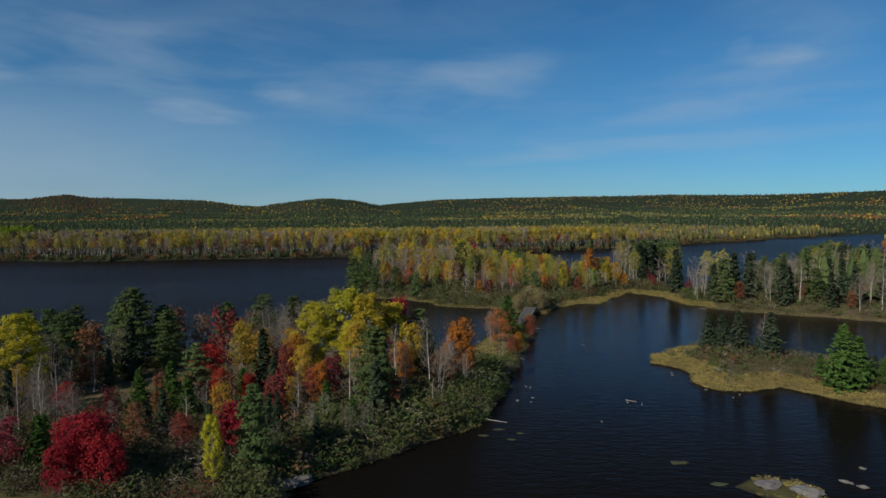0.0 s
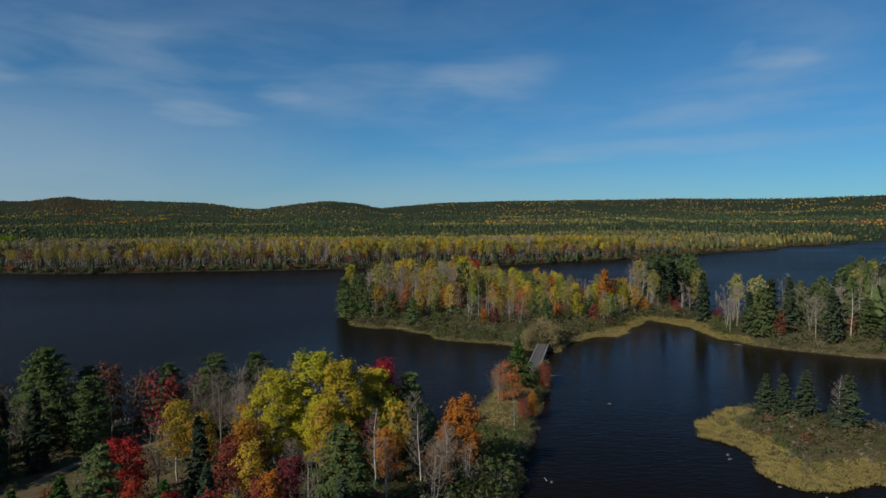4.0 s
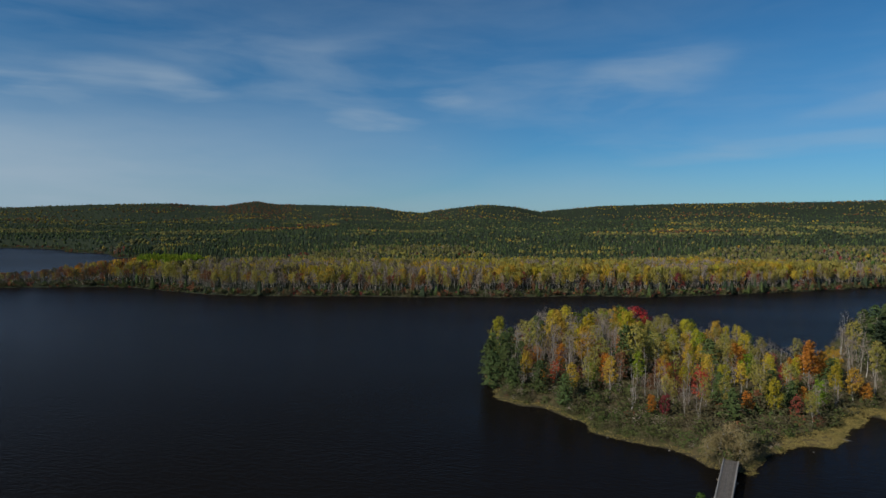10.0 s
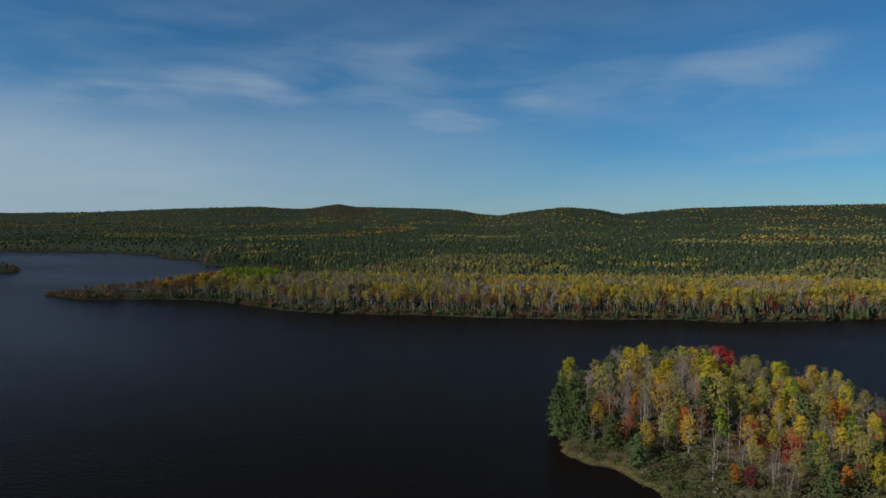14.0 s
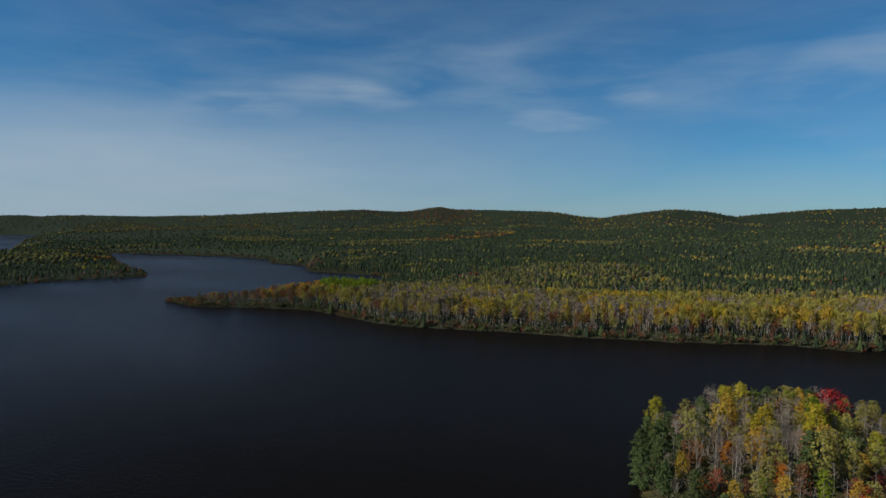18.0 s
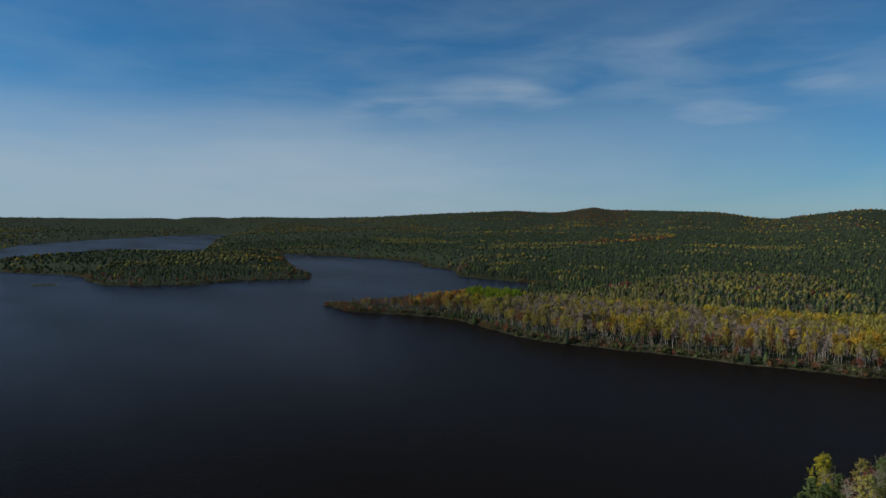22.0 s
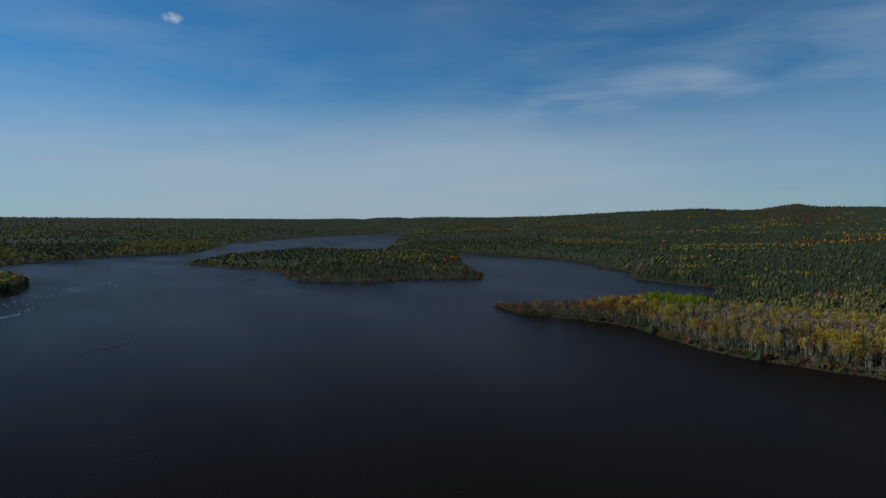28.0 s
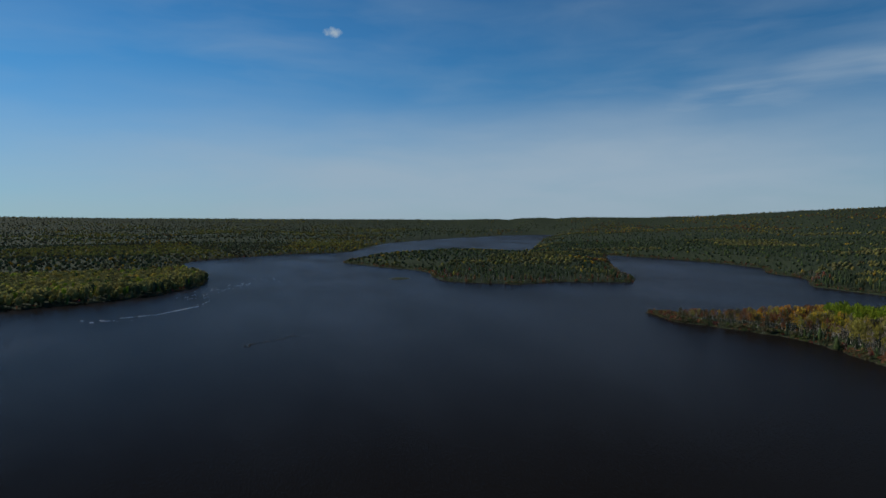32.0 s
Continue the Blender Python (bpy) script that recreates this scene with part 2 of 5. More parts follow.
M = {
    "aspen_yellow": leaf_material("aspen_yellow_leaves", (0.52, 0.41, 0.020), (0.41, 0.37, 0.024), (0.31, 0.33, 0.026)),
    "aspen_olive": leaf_material("aspen_olive_leaves", (0.32, 0.285, 0.055), (0.38, 0.315, 0.080), (0.23, 0.23, 0.055)),
    "aspen_gold": leaf_material("aspen_gold_leaves", (0.52, 0.33, 0.026), (0.45, 0.32, 0.038), (0.36, 0.23, 0.04)),
    "green": leaf_material("bright_green_leaves", (0.17, 0.25, 0.018), (0.24, 0.29, 0.020), (0.11, 0.17, 0.015)),
    "orange": leaf_material("orange_leaves", (0.52, 0.18, 0.012), (0.44, 0.21, 0.02), (0.32, 0.12, 0.02)),
    "rust": leaf_material("rust_leaves", (0.26, 0.105, 0.040), (0.21, 0.105, 0.055), (0.16, 0.09, 0.055)),
    "red": leaf_material("red_maple_leaves", (0.44, 0.034, 0.022), (0.32, 0.022, 0.020), (0.38, 0.05, 0.024)),
    "coral": leaf_material("coral_red_leaves", (0.44, 0.10, 0.030), (0.36, 0.075, 0.030), (0.30, 0.12, 0.06)),
    "sage": leaf_material("sage_yellow_leaves", (0.175, 0.178, 0.060), (0.235, 0.212, 0.078), (0.13, 0.14, 0.05)),
    "tan": leaf_material("tan_willow_leaves", (0.27, 0.215, 0.095), (0.32, 0.25, 0.115), (0.20, 0.17, 0.07)),
    "dull_red": leaf_material("dull_red_leaves", (0.30, 0.05, 0.035), (0.20, 0.045, 0.045), (0.14, 0.06, 0.05)),
    "pine": leaf_material("pine_needles", (0.092, 0.130, 0.044), (0.120, 0.162, 0.054), (0.070, 0.10, 0.038), 0.3),
    "pine_light": leaf_material("light_pine_needles", (0.060, 0.125, 0.026), (0.085, 0.155, 0.032), (0.045, 0.09, 0.022), 0.28),
    "spruce": leaf_material("spruce_needles", (0.043, 0.063, 0.035), (0.060, 0.082, 0.044), (0.038, 0.054, 0.032), 0.15),
    "shrub": leaf_material("shrub_leaves", (0.112, 0.102, 0.052), (0.145, 0.125, 0.066), (0.095, 0.102, 0.044), 0.3),
    "shrub_green": leaf_material("green_shrub_leaves", (0.078, 0.115, 0.034), (0.112, 0.138, 0.042), (0.13, 0.112, 0.05), 0.25),
    "twig": leaf_material("grey_twigs", (0.235, 0.190, 0.150), (0.30, 0.245, 0.190), (0.19, 0.150, 0.118), 0.0),
    "grass": leaf_material("straw_grass", (0.38, 0.30, 0.095), (0.29, 0.235, 0.075), (0.22, 0.19, 0.055), 0.25),
    "birch": solid("birch_bark", (0.52, 0.485, 0.43), (0.34, 0.31, 0.275), 2.0, 0.8, 0.3),
    "aspen_bark": solid("aspen_bark", (0.36, 0.33, 0.27), (0.23, 0.21, 0.17), 1.5, 0.85, 0.3),
    "bark": solid("dark_bark", (0.11, 0.085, 0.065), (0.06, 0.048, 0.04), 2.0, 0.95, 0.6),
    "rock": solid("pale_granite", (0.20, 0.188, 0.172), (0.10, 0.093, 0.085), 0.8, 0.95, 0.8),
    "wood": solid("weathered_planks", (0.36, 0.335, 0.305), (0.17, 0.16, 0.145), 2.2, 0.95, 0.5),
    "deck": solid("worn_deck_boards", (0.15, 0.132, 0.112), (0.075, 0.066, 0.056), 1.6, 0.95, 0.5),
    "wood_dark": solid("old_timber", (0.16, 0.135, 0.11), (0.09, 0.075, 0.06), 1.2, 0.9, 0.6),
    "foam": solid("river_foam", (0.74, 0.76, 0.78), (0.52, 0.55, 0.57), 0.6, 0.8, 0.3),
    "wet_stone": solid("wet_dark_stone", (0.030, 0.029, 0.028), (0.016, 0.016, 0.016), 1.2, 0.9, 0.6),
}


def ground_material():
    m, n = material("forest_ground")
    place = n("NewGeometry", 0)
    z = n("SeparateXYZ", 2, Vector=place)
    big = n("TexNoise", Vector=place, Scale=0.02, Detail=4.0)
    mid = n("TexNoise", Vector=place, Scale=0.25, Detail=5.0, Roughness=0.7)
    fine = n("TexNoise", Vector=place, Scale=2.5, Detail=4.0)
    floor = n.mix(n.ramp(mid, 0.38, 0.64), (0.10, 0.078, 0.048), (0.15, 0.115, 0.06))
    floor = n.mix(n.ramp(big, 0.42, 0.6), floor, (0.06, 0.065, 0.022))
    # far and high ground takes the dark green of the canopy around it
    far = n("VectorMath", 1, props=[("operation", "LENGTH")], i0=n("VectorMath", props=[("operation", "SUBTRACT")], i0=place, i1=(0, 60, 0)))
    woods_green = n.math("MAXIMUM", n.ramp(z, 3.8, 6.5), n.ramp(far, 300, 400))
    floor = n.mix(woods_green, floor, n.mix(n.ramp(mid, 0.4, 0.62), (0.024, 0.034, 0.020), (0.038, 0.047, 0.026)))
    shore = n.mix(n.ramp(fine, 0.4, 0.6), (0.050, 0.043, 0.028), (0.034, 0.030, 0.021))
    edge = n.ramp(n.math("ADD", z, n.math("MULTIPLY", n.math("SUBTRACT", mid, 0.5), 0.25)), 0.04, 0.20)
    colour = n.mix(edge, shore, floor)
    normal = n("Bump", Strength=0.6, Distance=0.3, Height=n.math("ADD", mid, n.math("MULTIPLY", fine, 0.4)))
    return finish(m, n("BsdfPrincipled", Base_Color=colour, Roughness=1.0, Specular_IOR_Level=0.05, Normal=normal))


def water_material():
    """Dark peaty lake water with small wind ripples, stronger in broad gusts."""
    m, n = material("lake_water")
    place = n("NewGeometry", 0)
    gusts = n("TexNoise", Vector=n("Mapping", Vector=place, Scale=(0.004, 0.010, 1), Rotation=(0, 0, 0.5)), Scale=1.0, Detail=6.0, Roughness=0.62)
    waves = n("TexNoise", Vector=n("Mapping", Vector=place, Scale=(0.42, 1.15, 1), Rotation=(0, 0, 0.35)), Scale=1.0, Detail=2.0, Roughness=0.6)
    ripples = n("TexNoise", Vector=n("Mapping", Vector=place, Scale=(1.7, 3.6, 1), Rotation=(0, 0, 0.2)), Scale=1.0, Detail=2.0)
    # the bay behind the causeway lies calm
    out = n("VectorMath", props=[("operation", "SUBTRACT")], i0=place, i1=(50, 135, 0))
    calm = n.ramp(n("VectorMath", 1, props=[("operation", "LENGTH")], i0=out), 55, 120, 1.0, 0.0)
    height = n.math("MULTIPLY", n.math("ADD", waves, n.math("MULTIPLY", ripples, 0.45)), n.ramp(gusts, 0.36, 0.64, 0.6, 1.1))
    normal = n("Bump", Strength=WAVE, Distance=0.19, Height=n.math("MULTIPLY", height, n.ramp(calm, 0, 1, 1.0, 0.45)))
    rough = n.math("MULTIPLY", n.ramp(gusts, 0.36, 0.64, 0.13, 0.22), n.ramp(calm, 0, 1, 1.0, 0.5))
    shine = n.math("MULTIPLY", n.math("POWER", n("Fresnel", IOR=1.333, Normal=normal), 2.15), n.ramp(gusts, 0.34, 0.66, 1.1, 1.35))
    shine = n.math("MULTIPLY", n.math("MINIMUM", shine, n.ramp(gusts, 0.37, 0.63, 0.145, 0.27)), n.ramp(calm, 0, 1, 1.0, 2.15))
    peat = n("BsdfDiffuse", Color=(0.0078, 0.0066, 0.0055, 1), Normal=normal)
    mirror = n("BsdfGlossy", Color=(0.85, 0.82, 0.87, 1), Roughness=rough, Normal=normal)
    return finish(m, n("MixShader", i0=shine, i1=peat, i2=mirror))


WAVE = 1.0
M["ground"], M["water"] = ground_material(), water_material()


# ---- building helpers ----
def build_mesh(name, pieces, mats):
    """One mesh from pieces (verts, faces, slot, tone): faces are rows of three or four corners, tone one number a corner."""
    me = bpy.data.meshes.new(name)
    verts, loops, totals, slots, tones, at = [], [], [], [], [], 0
    for v, f, slot, *tone in pieces:
        verts.append(v)
        loops.append((f + at).ravel())
        totals.append(np.full(len(f), f.shape[1]))
        slots.append(np.full(len(f), slot) if np.isscalar(slot) else slot)
        tones.append(tone[0] if tone else np.zeros(len(v)))
        at += len(v)
    v, lo, tot, sl = np.concatenate(verts), np.concatenate(loops), np.concatenate(totals), np.concatenate(slots)
    me.vertices.add(len(v))
    me.vertices.foreach_set("co", v.astype(np.float32).ravel())
    me.loops.add(len(lo))
    me.loops.foreach_set("vertex_index", lo.astype(np.int32))
    me.polygons.add(len(tot))
    me.polygons.foreach_set("loop_start", np.r_[0, np.cumsum(tot)[:-1]].astype(np.int32))
    me.polygons.foreach_set("material_index", sl.astype(np.int32))
    tones = np.concatenate(tones)
    if tones.any():
        me.attributes.new("tone", "FLOAT", "POINT").data.foreach_set("value", tones.astype(np.float32))
    for m in mats:
        me.materials.append(M[m])
    me.update(calc_edges=True)
    return me


def part(name, pieces, mats, parent=None, label=""):
    ob = new(name, build_mesh(name, pieces, [mats] if isinstance(mats, str) else mats))
    ob.parent = parent
    return tagged(ob, label=label)


def tube(points, radii, sides=5):
    """A tapered limb along points."""
    p, r = np.asarray(points, float), np.asarray(radii, float)
    way = np.gradient(p, axis=0)
    way /= np.linalg.norm(way, axis=1, keepdims=True) + 1e-9
    side = np.cross(way, np.where(np.abs(way[:, 2:3]) > 0.9, [[1.0, 0, 0]], [[0, 0, 1.0]]))
    side /= np.linalg.norm(side, axis=1, keepdims=True) + 1e-9
    other = np.cross(way, side)
    a = np.arange(sides) * 2 * np.pi / sides
    v = p[:, None] + r[:, None, None] * (np.cos(a)[None, :, None] * side[:, None] + np.sin(a)[None, :, None] * other[:, None])
    i = np.arange(len(p) - 1)[:, None] * sides
    k, l = np.arange(sides)[None], (np.arange(sides)[None] + 1) % sides
    return v.reshape(-1, 3), np.stack([i + k, i + l, i + sides + l, i + sides + k], -1).reshape(-1, 4)


def join(tubes):
    v, f, at = [], [], 0
    for a, b in tubes:
        v.append(a)
        f.append(b + at)
        at += len(a)
    return np.concatenate(v), np.concatenate(f)


def leaves(rng, centres, size, flat=0.0, long=1.5, out=None):
    """A rhombic spray of leaves at each centre; flat tends to lay them level, out is the way that they tend to face."""
    n = len(centres)
    face = rng.normal(size=(n, 3)) * 0.6
    if out is not None:
        face += out * 0.85
    else:
        face *= 2
    face[:, 2] += 3 * flat
    face /= np.linalg.norm(face, axis=1, keepdims=True) + 1e-9
    a = rng.normal(size=(n, 3))
    a -= face * (a * face).sum(1, keepdims=True)
    a /= np.linalg.norm(a, axis=1, keepdims=True) + 1e-9
    b = np.cross(face, a)
    s = (size * rng.uniform(0.6, 1.3, n))[:, None]
    v = np.stack([centres - a * s * long / 2, centres - b * s / 2, centres + a * s * long / 2, centres + b * s / 2], 1)
    return v.reshape(-1, 3), np.arange(4 * n).reshape(-1, 4)


def ball(rng, n, r, hollow=0.5):
    d = rng.normal(size=(n, 3))
    d /= np.linalg.norm(d, axis=1, keepdims=True)
    return d * (r * rng.uniform(hollow, 1, (n, 1)) ** 0.6)


# ---- trees, at unit height 1 = one metre; each returns trunk pieces and crown pieces ----
def broadleaf(rng, h, wide, base, clusters, per, size, twigs=0, lean=0.03):
    """A broad-leaved tree: bent trunk, limbs up to clusters of leaf sprays."""
    top = np.array([rng.normal() * lean * h, rng.normal() * lean * h, h * 0.93])
    ts = np.linspace(0, 1, 6)
    bend = rng.normal(size=(6, 3)) * 0.012 * h
    bend[0] = bend[:, 2] = 0
    spine = ts[:, None] * top + bend
    r0 = 0.011 * h + 0.03
    limbs = [tube(spine, r0 * (1 - 0.85 * ts), 6)]
    spots = []
    for k in range(clusters):
        u = (k + rng.uniform(0, 1)) / clusters
        z = base + (1 - base) * u
        swell = math.sin(math.pi * min(1.0, 0.12 + 0.80 * (u ** 0.8))) ** 0.7
        a = k * 2.4 + rng.uniform(-0.5, 0.5)
        d = wide * swell * rng.uniform(0.45, 1.0)
        c = np.array([math.cos(a) * d, math.sin(a) * d, z * h]) + np.interp(z, ts, spine[:, 0]) * np.array([1, 0, 0])
        spots.append(c)
        foot = np.array([np.interp(z * 0.8, ts, spine[:, i]) for i in range(3)])
        mid = (foot + c) / 2 + np.array([0, 0, -0.03 * h]) + rng.normal(size=3) * 0.01 * h
        rr = r0 * (1 - 0.75 * z) * 0.45
        limbs.append(tube([foot, mid, c], [rr, rr * 0.6, rr * 0.2], 4))
    for k in range(twigs):
        c = spots[rng.integers(len(spots))]
        w = rng.normal(size=3) + np.array([0, 0, 0.9])
        w *= rng.uniform(0.06, 0.13) * h / np.linalg.norm(w)
        limbs.append(tube([c - w * 0.3, c + w], [0.028, 0.010], 3))
    per, size = int(per * 1.7), size * 0.76
    blob = wide * 1.75 / math.sqrt(clusters)
    crown, out = [], []
    heart = np.array([0, 0, h * (base + 1) / 2])
    for c in spots:
        r = blob * rng.uniform(0.7, 1.2)
        off = rng.normal(size=(int(per * rng.uniform(0.7, 1.3)), 3)) * (r * 0.58) * np.array([1, 1, 0.8])
        crown.append(c + off)
        away = (c - heart) * [1, 1, 0.6]
        out.append(off / r + away / (np.linalg.norm(away) + 0.5) + [0, 0, 0.3])
    return [(*join(limbs), 0)], [(*leaves(rng, np.concatenate(crown), size, 0.0, 1.4, np.concatenate(out)), 0)]


def pine(rng, h, wide, step, needles, size, droop=0.1, bare=0.12, pointed=0.75, ragged=0.25):
    """A conifer: straight trunk and whorls of boughs, each a flat fan of needle sprays."""
    trunk = [tube([(0, 0, 0), (0, 0, h * 0.5), (0, 0, h)], [0.013 * h + 0.04, 0.008 * h + 0.02, 0.015], 6)]
    dots, z = [], bare * h
    while z < h * 0.985:
        u = (z - bare * h) / (h * (1 - bare))
        reach = wide * (1 - u) ** pointed * min(1.0, 0.55 + u * 3.0) + 0.12
        count = max(4, int(5 + 2 * (1 - u)))
        turn = rng.uniform(0, 6.28)
        for k in range(count):
            a = turn + k * 6.283 / count + rng.uniform(-0.25, 0.25)
            r = reach * rng.uniform(1 - ragged, 1 + ragged * 0.6)
            end = np.array([math.cos(a) * r, math.sin(a) * r, z + r * rng.uniform(-droop, 0.22)])
            foot = np.array([0, 0, z])
            m = max(4, int(needles * (0.35 + r / wide)))
            t = rng.uniform(0.12, 1.0, m) ** 0.7
            spread = 0.20 * r + 0.08
            off = rng.normal(size=(m, 3)) * np.array([spread, spread, spread * 0.28]) * 0.6
            dots.append(foot + t[:, None] * (end - foot) + off)
            if r > 0.9:
                trunk.append(tube([foot, end * 0.8 + foot * 0.2], [0.035, 0.012], 3))
        z += step * rng.uniform(0.8, 1.2) * (0.6 + 0.6 * (1 - u))
    tip = np.array([[0, 0, h * 0.97]]) + rng.normal(size=(8, 3)) * [0.1, 0.1, 0.25]
    return [(*join(trunk), 0)], [(*leaves(rng, np.concatenate(dots + [tip]), size, 0.35, 2.7, np.concatenate(dots + [tip]) * [0.35, 0.35, 0]), 0)]


def bare_tree(rng, h, wide, stems, twigs, thin=0.01):
    """A leafless tree: pale stems that fork into fine twigs."""
    trunk, fine = [], []
    for s in range(stems):
        a = rng.uniform(0, 6.28)
        lean = rng.uniform(0.02, 0.14) if stems > 1 else rng.uniform(0, 0.06)
        hh = h * rng.uniform(0.8, 1.0)
        top = np.array([math.cos(a) * lean * h, math.sin(a) * lean * h, hh])
        ts = np.linspace(0, 1, 5)
        bend = rng.normal(size=(5, 3)) * 0.012 * h
        bend[0] = 0
        spine = ts[:, None] * top + bend
        r0 = (0.009 * h + 0.03) / math.sqrt(stems)
        trunk.append(tube(spine, r0 * (1 - 0.85 * ts), 5))
        for k in range(twigs // stems):
            u = rng.uniform(0.3, 0.98)
            foot = np.array([np.interp(u, ts, spine[:, i]) for i in range(3)])
            b = rng.uniform(0, 6.28)
            r = wide * (1.15 - u) * rng.uniform(0.5, 1.1) + 0.3
            end = foot + np.array([math.cos(b) * r, math.sin(b) * r, r * rng.uniform(0.5, 1.3)])
            rr = max(0.012, r0 * (1 - u) * 0.5)
            fine.append(tube([foot, (foot + end) / 2 + rng.normal(size=3) * 0.06 * r, end], [rr, rr * 0.7, thin], 3))
            for q in range(4):
                f = foot + (end - foot) * rng.uniform(0.35, 1)
                w = rng.normal(size=3) * 0.28 * r + np.array([0, 0, 0.22 * r])
                fine.append(tube([f, f + w], [thin * 1.6, thin * 0.8], 3))
    return [(*join(trunk), 0)], [(*join(fine), 0)]


# ---- the plan: shores, heights ----
NEAR = [(-17, 60), (-13, 63), (-9, 67), (-3, 72), (4, 78), (6.5, 86), (10, 94), (12, 105), (16, 124), (20.5, 140), (21, 149), (16, 149),
        (11, 141), (8, 129), (4, 119), (-8, 117), (-30, 121), (-60, 115), (-84, 103), (-108, 84), (-132, 55), (-152, 10), (-170, -60),
        (-330, -330), (120, -330), (60, -60), (14, 12), (-8, 44)]
ISLAND = [(-33, 223), (-28, 208), (-19, 203), (-11, 199), (-4, 194), (-2, 187), (6, 183), (14, 181), (19, 177), (21, 171.5), (27, 171.5), (31, 181),
          (37, 187), (46, 191), (55, 203), (65, 216), (71, 213), (73, 203), (73, 187), (77, 180), (84, 174), (96, 165), (120, 150), (170, 120),
          (330, 40), (700, 120), (700, 560), (420, 560), (300, 440), (220, 355), (160, 270), (128, 235), (104, 222), (88, 226), (80, 240),
          (86, 256), (93, 285), (108, 300), (126, 328), (124, 346), (104, 344), (88, 318), (76, 288), (66, 272), (55, 292), (44, 299),
          (20, 302), (-5, 296), (-24, 284), (-33, 264), (-37, 242)]
ISLET = [(40, 119), (39, 112), (42, 108), (41, 99), (43, 95), (48, 94), (53, 96), (57, 90), (61, 85), (76, 71), (96, 58), (110, 66),
         (98, 92), (80, 106), (66, 116), (58, 122), (49, 125)]
ROCKY = [(29, 61), (31, 57), (36, 56), (37, 60), (33, 63)]
MAIN = [(-468, 382), (-442, 379), (-421, 374), (-382, 390), (-345, 405), (-318, 408), (-300, 402), (-246, 386), (-214, 388), (-165, 401),
        (-109, 412), (-60, 424), (-28, 440), (0, 448), (22, 448), (64, 470), (121, 508), (199, 563), (273, 630), (358, 692), (408, 766),
        (480, 797), (571, 875), (760, 1000), (1100, 1250), (1900, 1800), (4900, 3600), (4900, 4950), (-4900, 4950), (-4900, 1700),
        (-3600, 1560), (-3150, 1500), (-2800, 1480)]
MAIN2 = [(-2700, 1380), (-2521, 1225), (-1729, 832), (-1355, 645), (-1400, 592), (-1560, 545), (-1510, 450), (-1391, 305), (-1285, 228), (-1205, 202), (-1074, 248), (-968, 300),
         (-908, 304), (-860, 290), (-787, 292), (-749, 325), (-717, 367), (-728, 428), (-712, 469), (-694, 512), (-740, 545), (-834, 578),
         (-1074, 698), (-1255, 798), (-1092, 838), (-937, 850), (-825, 832), (-752, 771), (-667, 755), (-584, 680), (-525, 678),
         (-470, 675), (-425, 672), (-400, 640), (-388, 540), (-392, 470), (-405, 430), (-440, 398)]
WEST = [(-640, -180), (-679, -110), (-703, -82), (-738, -48), (-827, -13), (-925, -14), (-1000, -35), (-1110, -70), (-1260, -95), (-1387, -80),
        (-1467, 5), (-1560, 111), (-1585, 170), (-1575, 225), (-1640, 275), (-1780, 318), (-2209, 470), (-2497, 676), (-2800, 931), (-3074, 1260), (-3201, 1513),
        (-4900, 2600), (-4900, -2500), (-900, -900)]
BAR = [(-858, 232), (-846, 226), (-828, 233), (-830, 250), (-843, 256), (-856, 247)]
LANDS = [NEAR, ISLAND, ISLET, ROCKY, MAIN + MAIN2, WEST, BAR]


def lattice(x, y, scale, seed=0):
    """Smooth noise from 0 to 1."""
    u, v = x / scale, y / scale
    i, j = np.floor(u), np.floor(v)
    f, g = u - i, v - j
    f, g = f * f * (3 - 2 * f), g * g * (3 - 2 * g)

    def at(a, b):
        s = np.sin(a * 127.1 + b * 311.7 + seed * 74.7) * 43758.5453
        return s - np.floor(s)

    return (at(i, j) * (1 - f) + at(i + 1, j) * f) * (1 - g) + (at(i, j + 1) * (1 - f) + at(i + 1, j + 1) * f) * g


def inland(x, y, lands=LANDS):
    """Metres from the nearest shore, positive on land."""
    x, y = np.asarray(x, float).ravel(), np.asarray(y, float).ravel()
    best, inside = np.full(x.shape, 1e9), np.zeros(x.shape, bool)
    for land in lands:
        p = np.array(land, float)
        here = np.zeros(x.shape, bool)
        for (ax, ay), (bx, by) in zip(p, np.roll(p, -1, 0)):
            t = np.clip(((x - ax) * (bx - ax) + (y - ay) * (by - ay)) / ((bx - ax) ** 2 + (by - ay) ** 2), 0, 1)
            best = np.minimum(best, (x - ax - t * (bx - ax)) ** 2 + (y - ay - t * (by - ay)) ** 2)
            if ay != by:
                here ^= ((ay > y) != (by > y)) & (x < (bx - ax) * (y - ay) / (by - ay) + ax)
        inside |= here
    d = np.sqrt(best)
    d = np.where(inside, d, -d)
    wob = np.clip(d * 0 + 1, 0, 1) * (lattice(x, y, 7, 3) - 0.5) * 2.4 + (lattice(x, y, 2.6, 5) - 0.5) * 1.0
    return d + wob * np.clip(np.hypot(x, y) / 150, 0.6, 2.0)


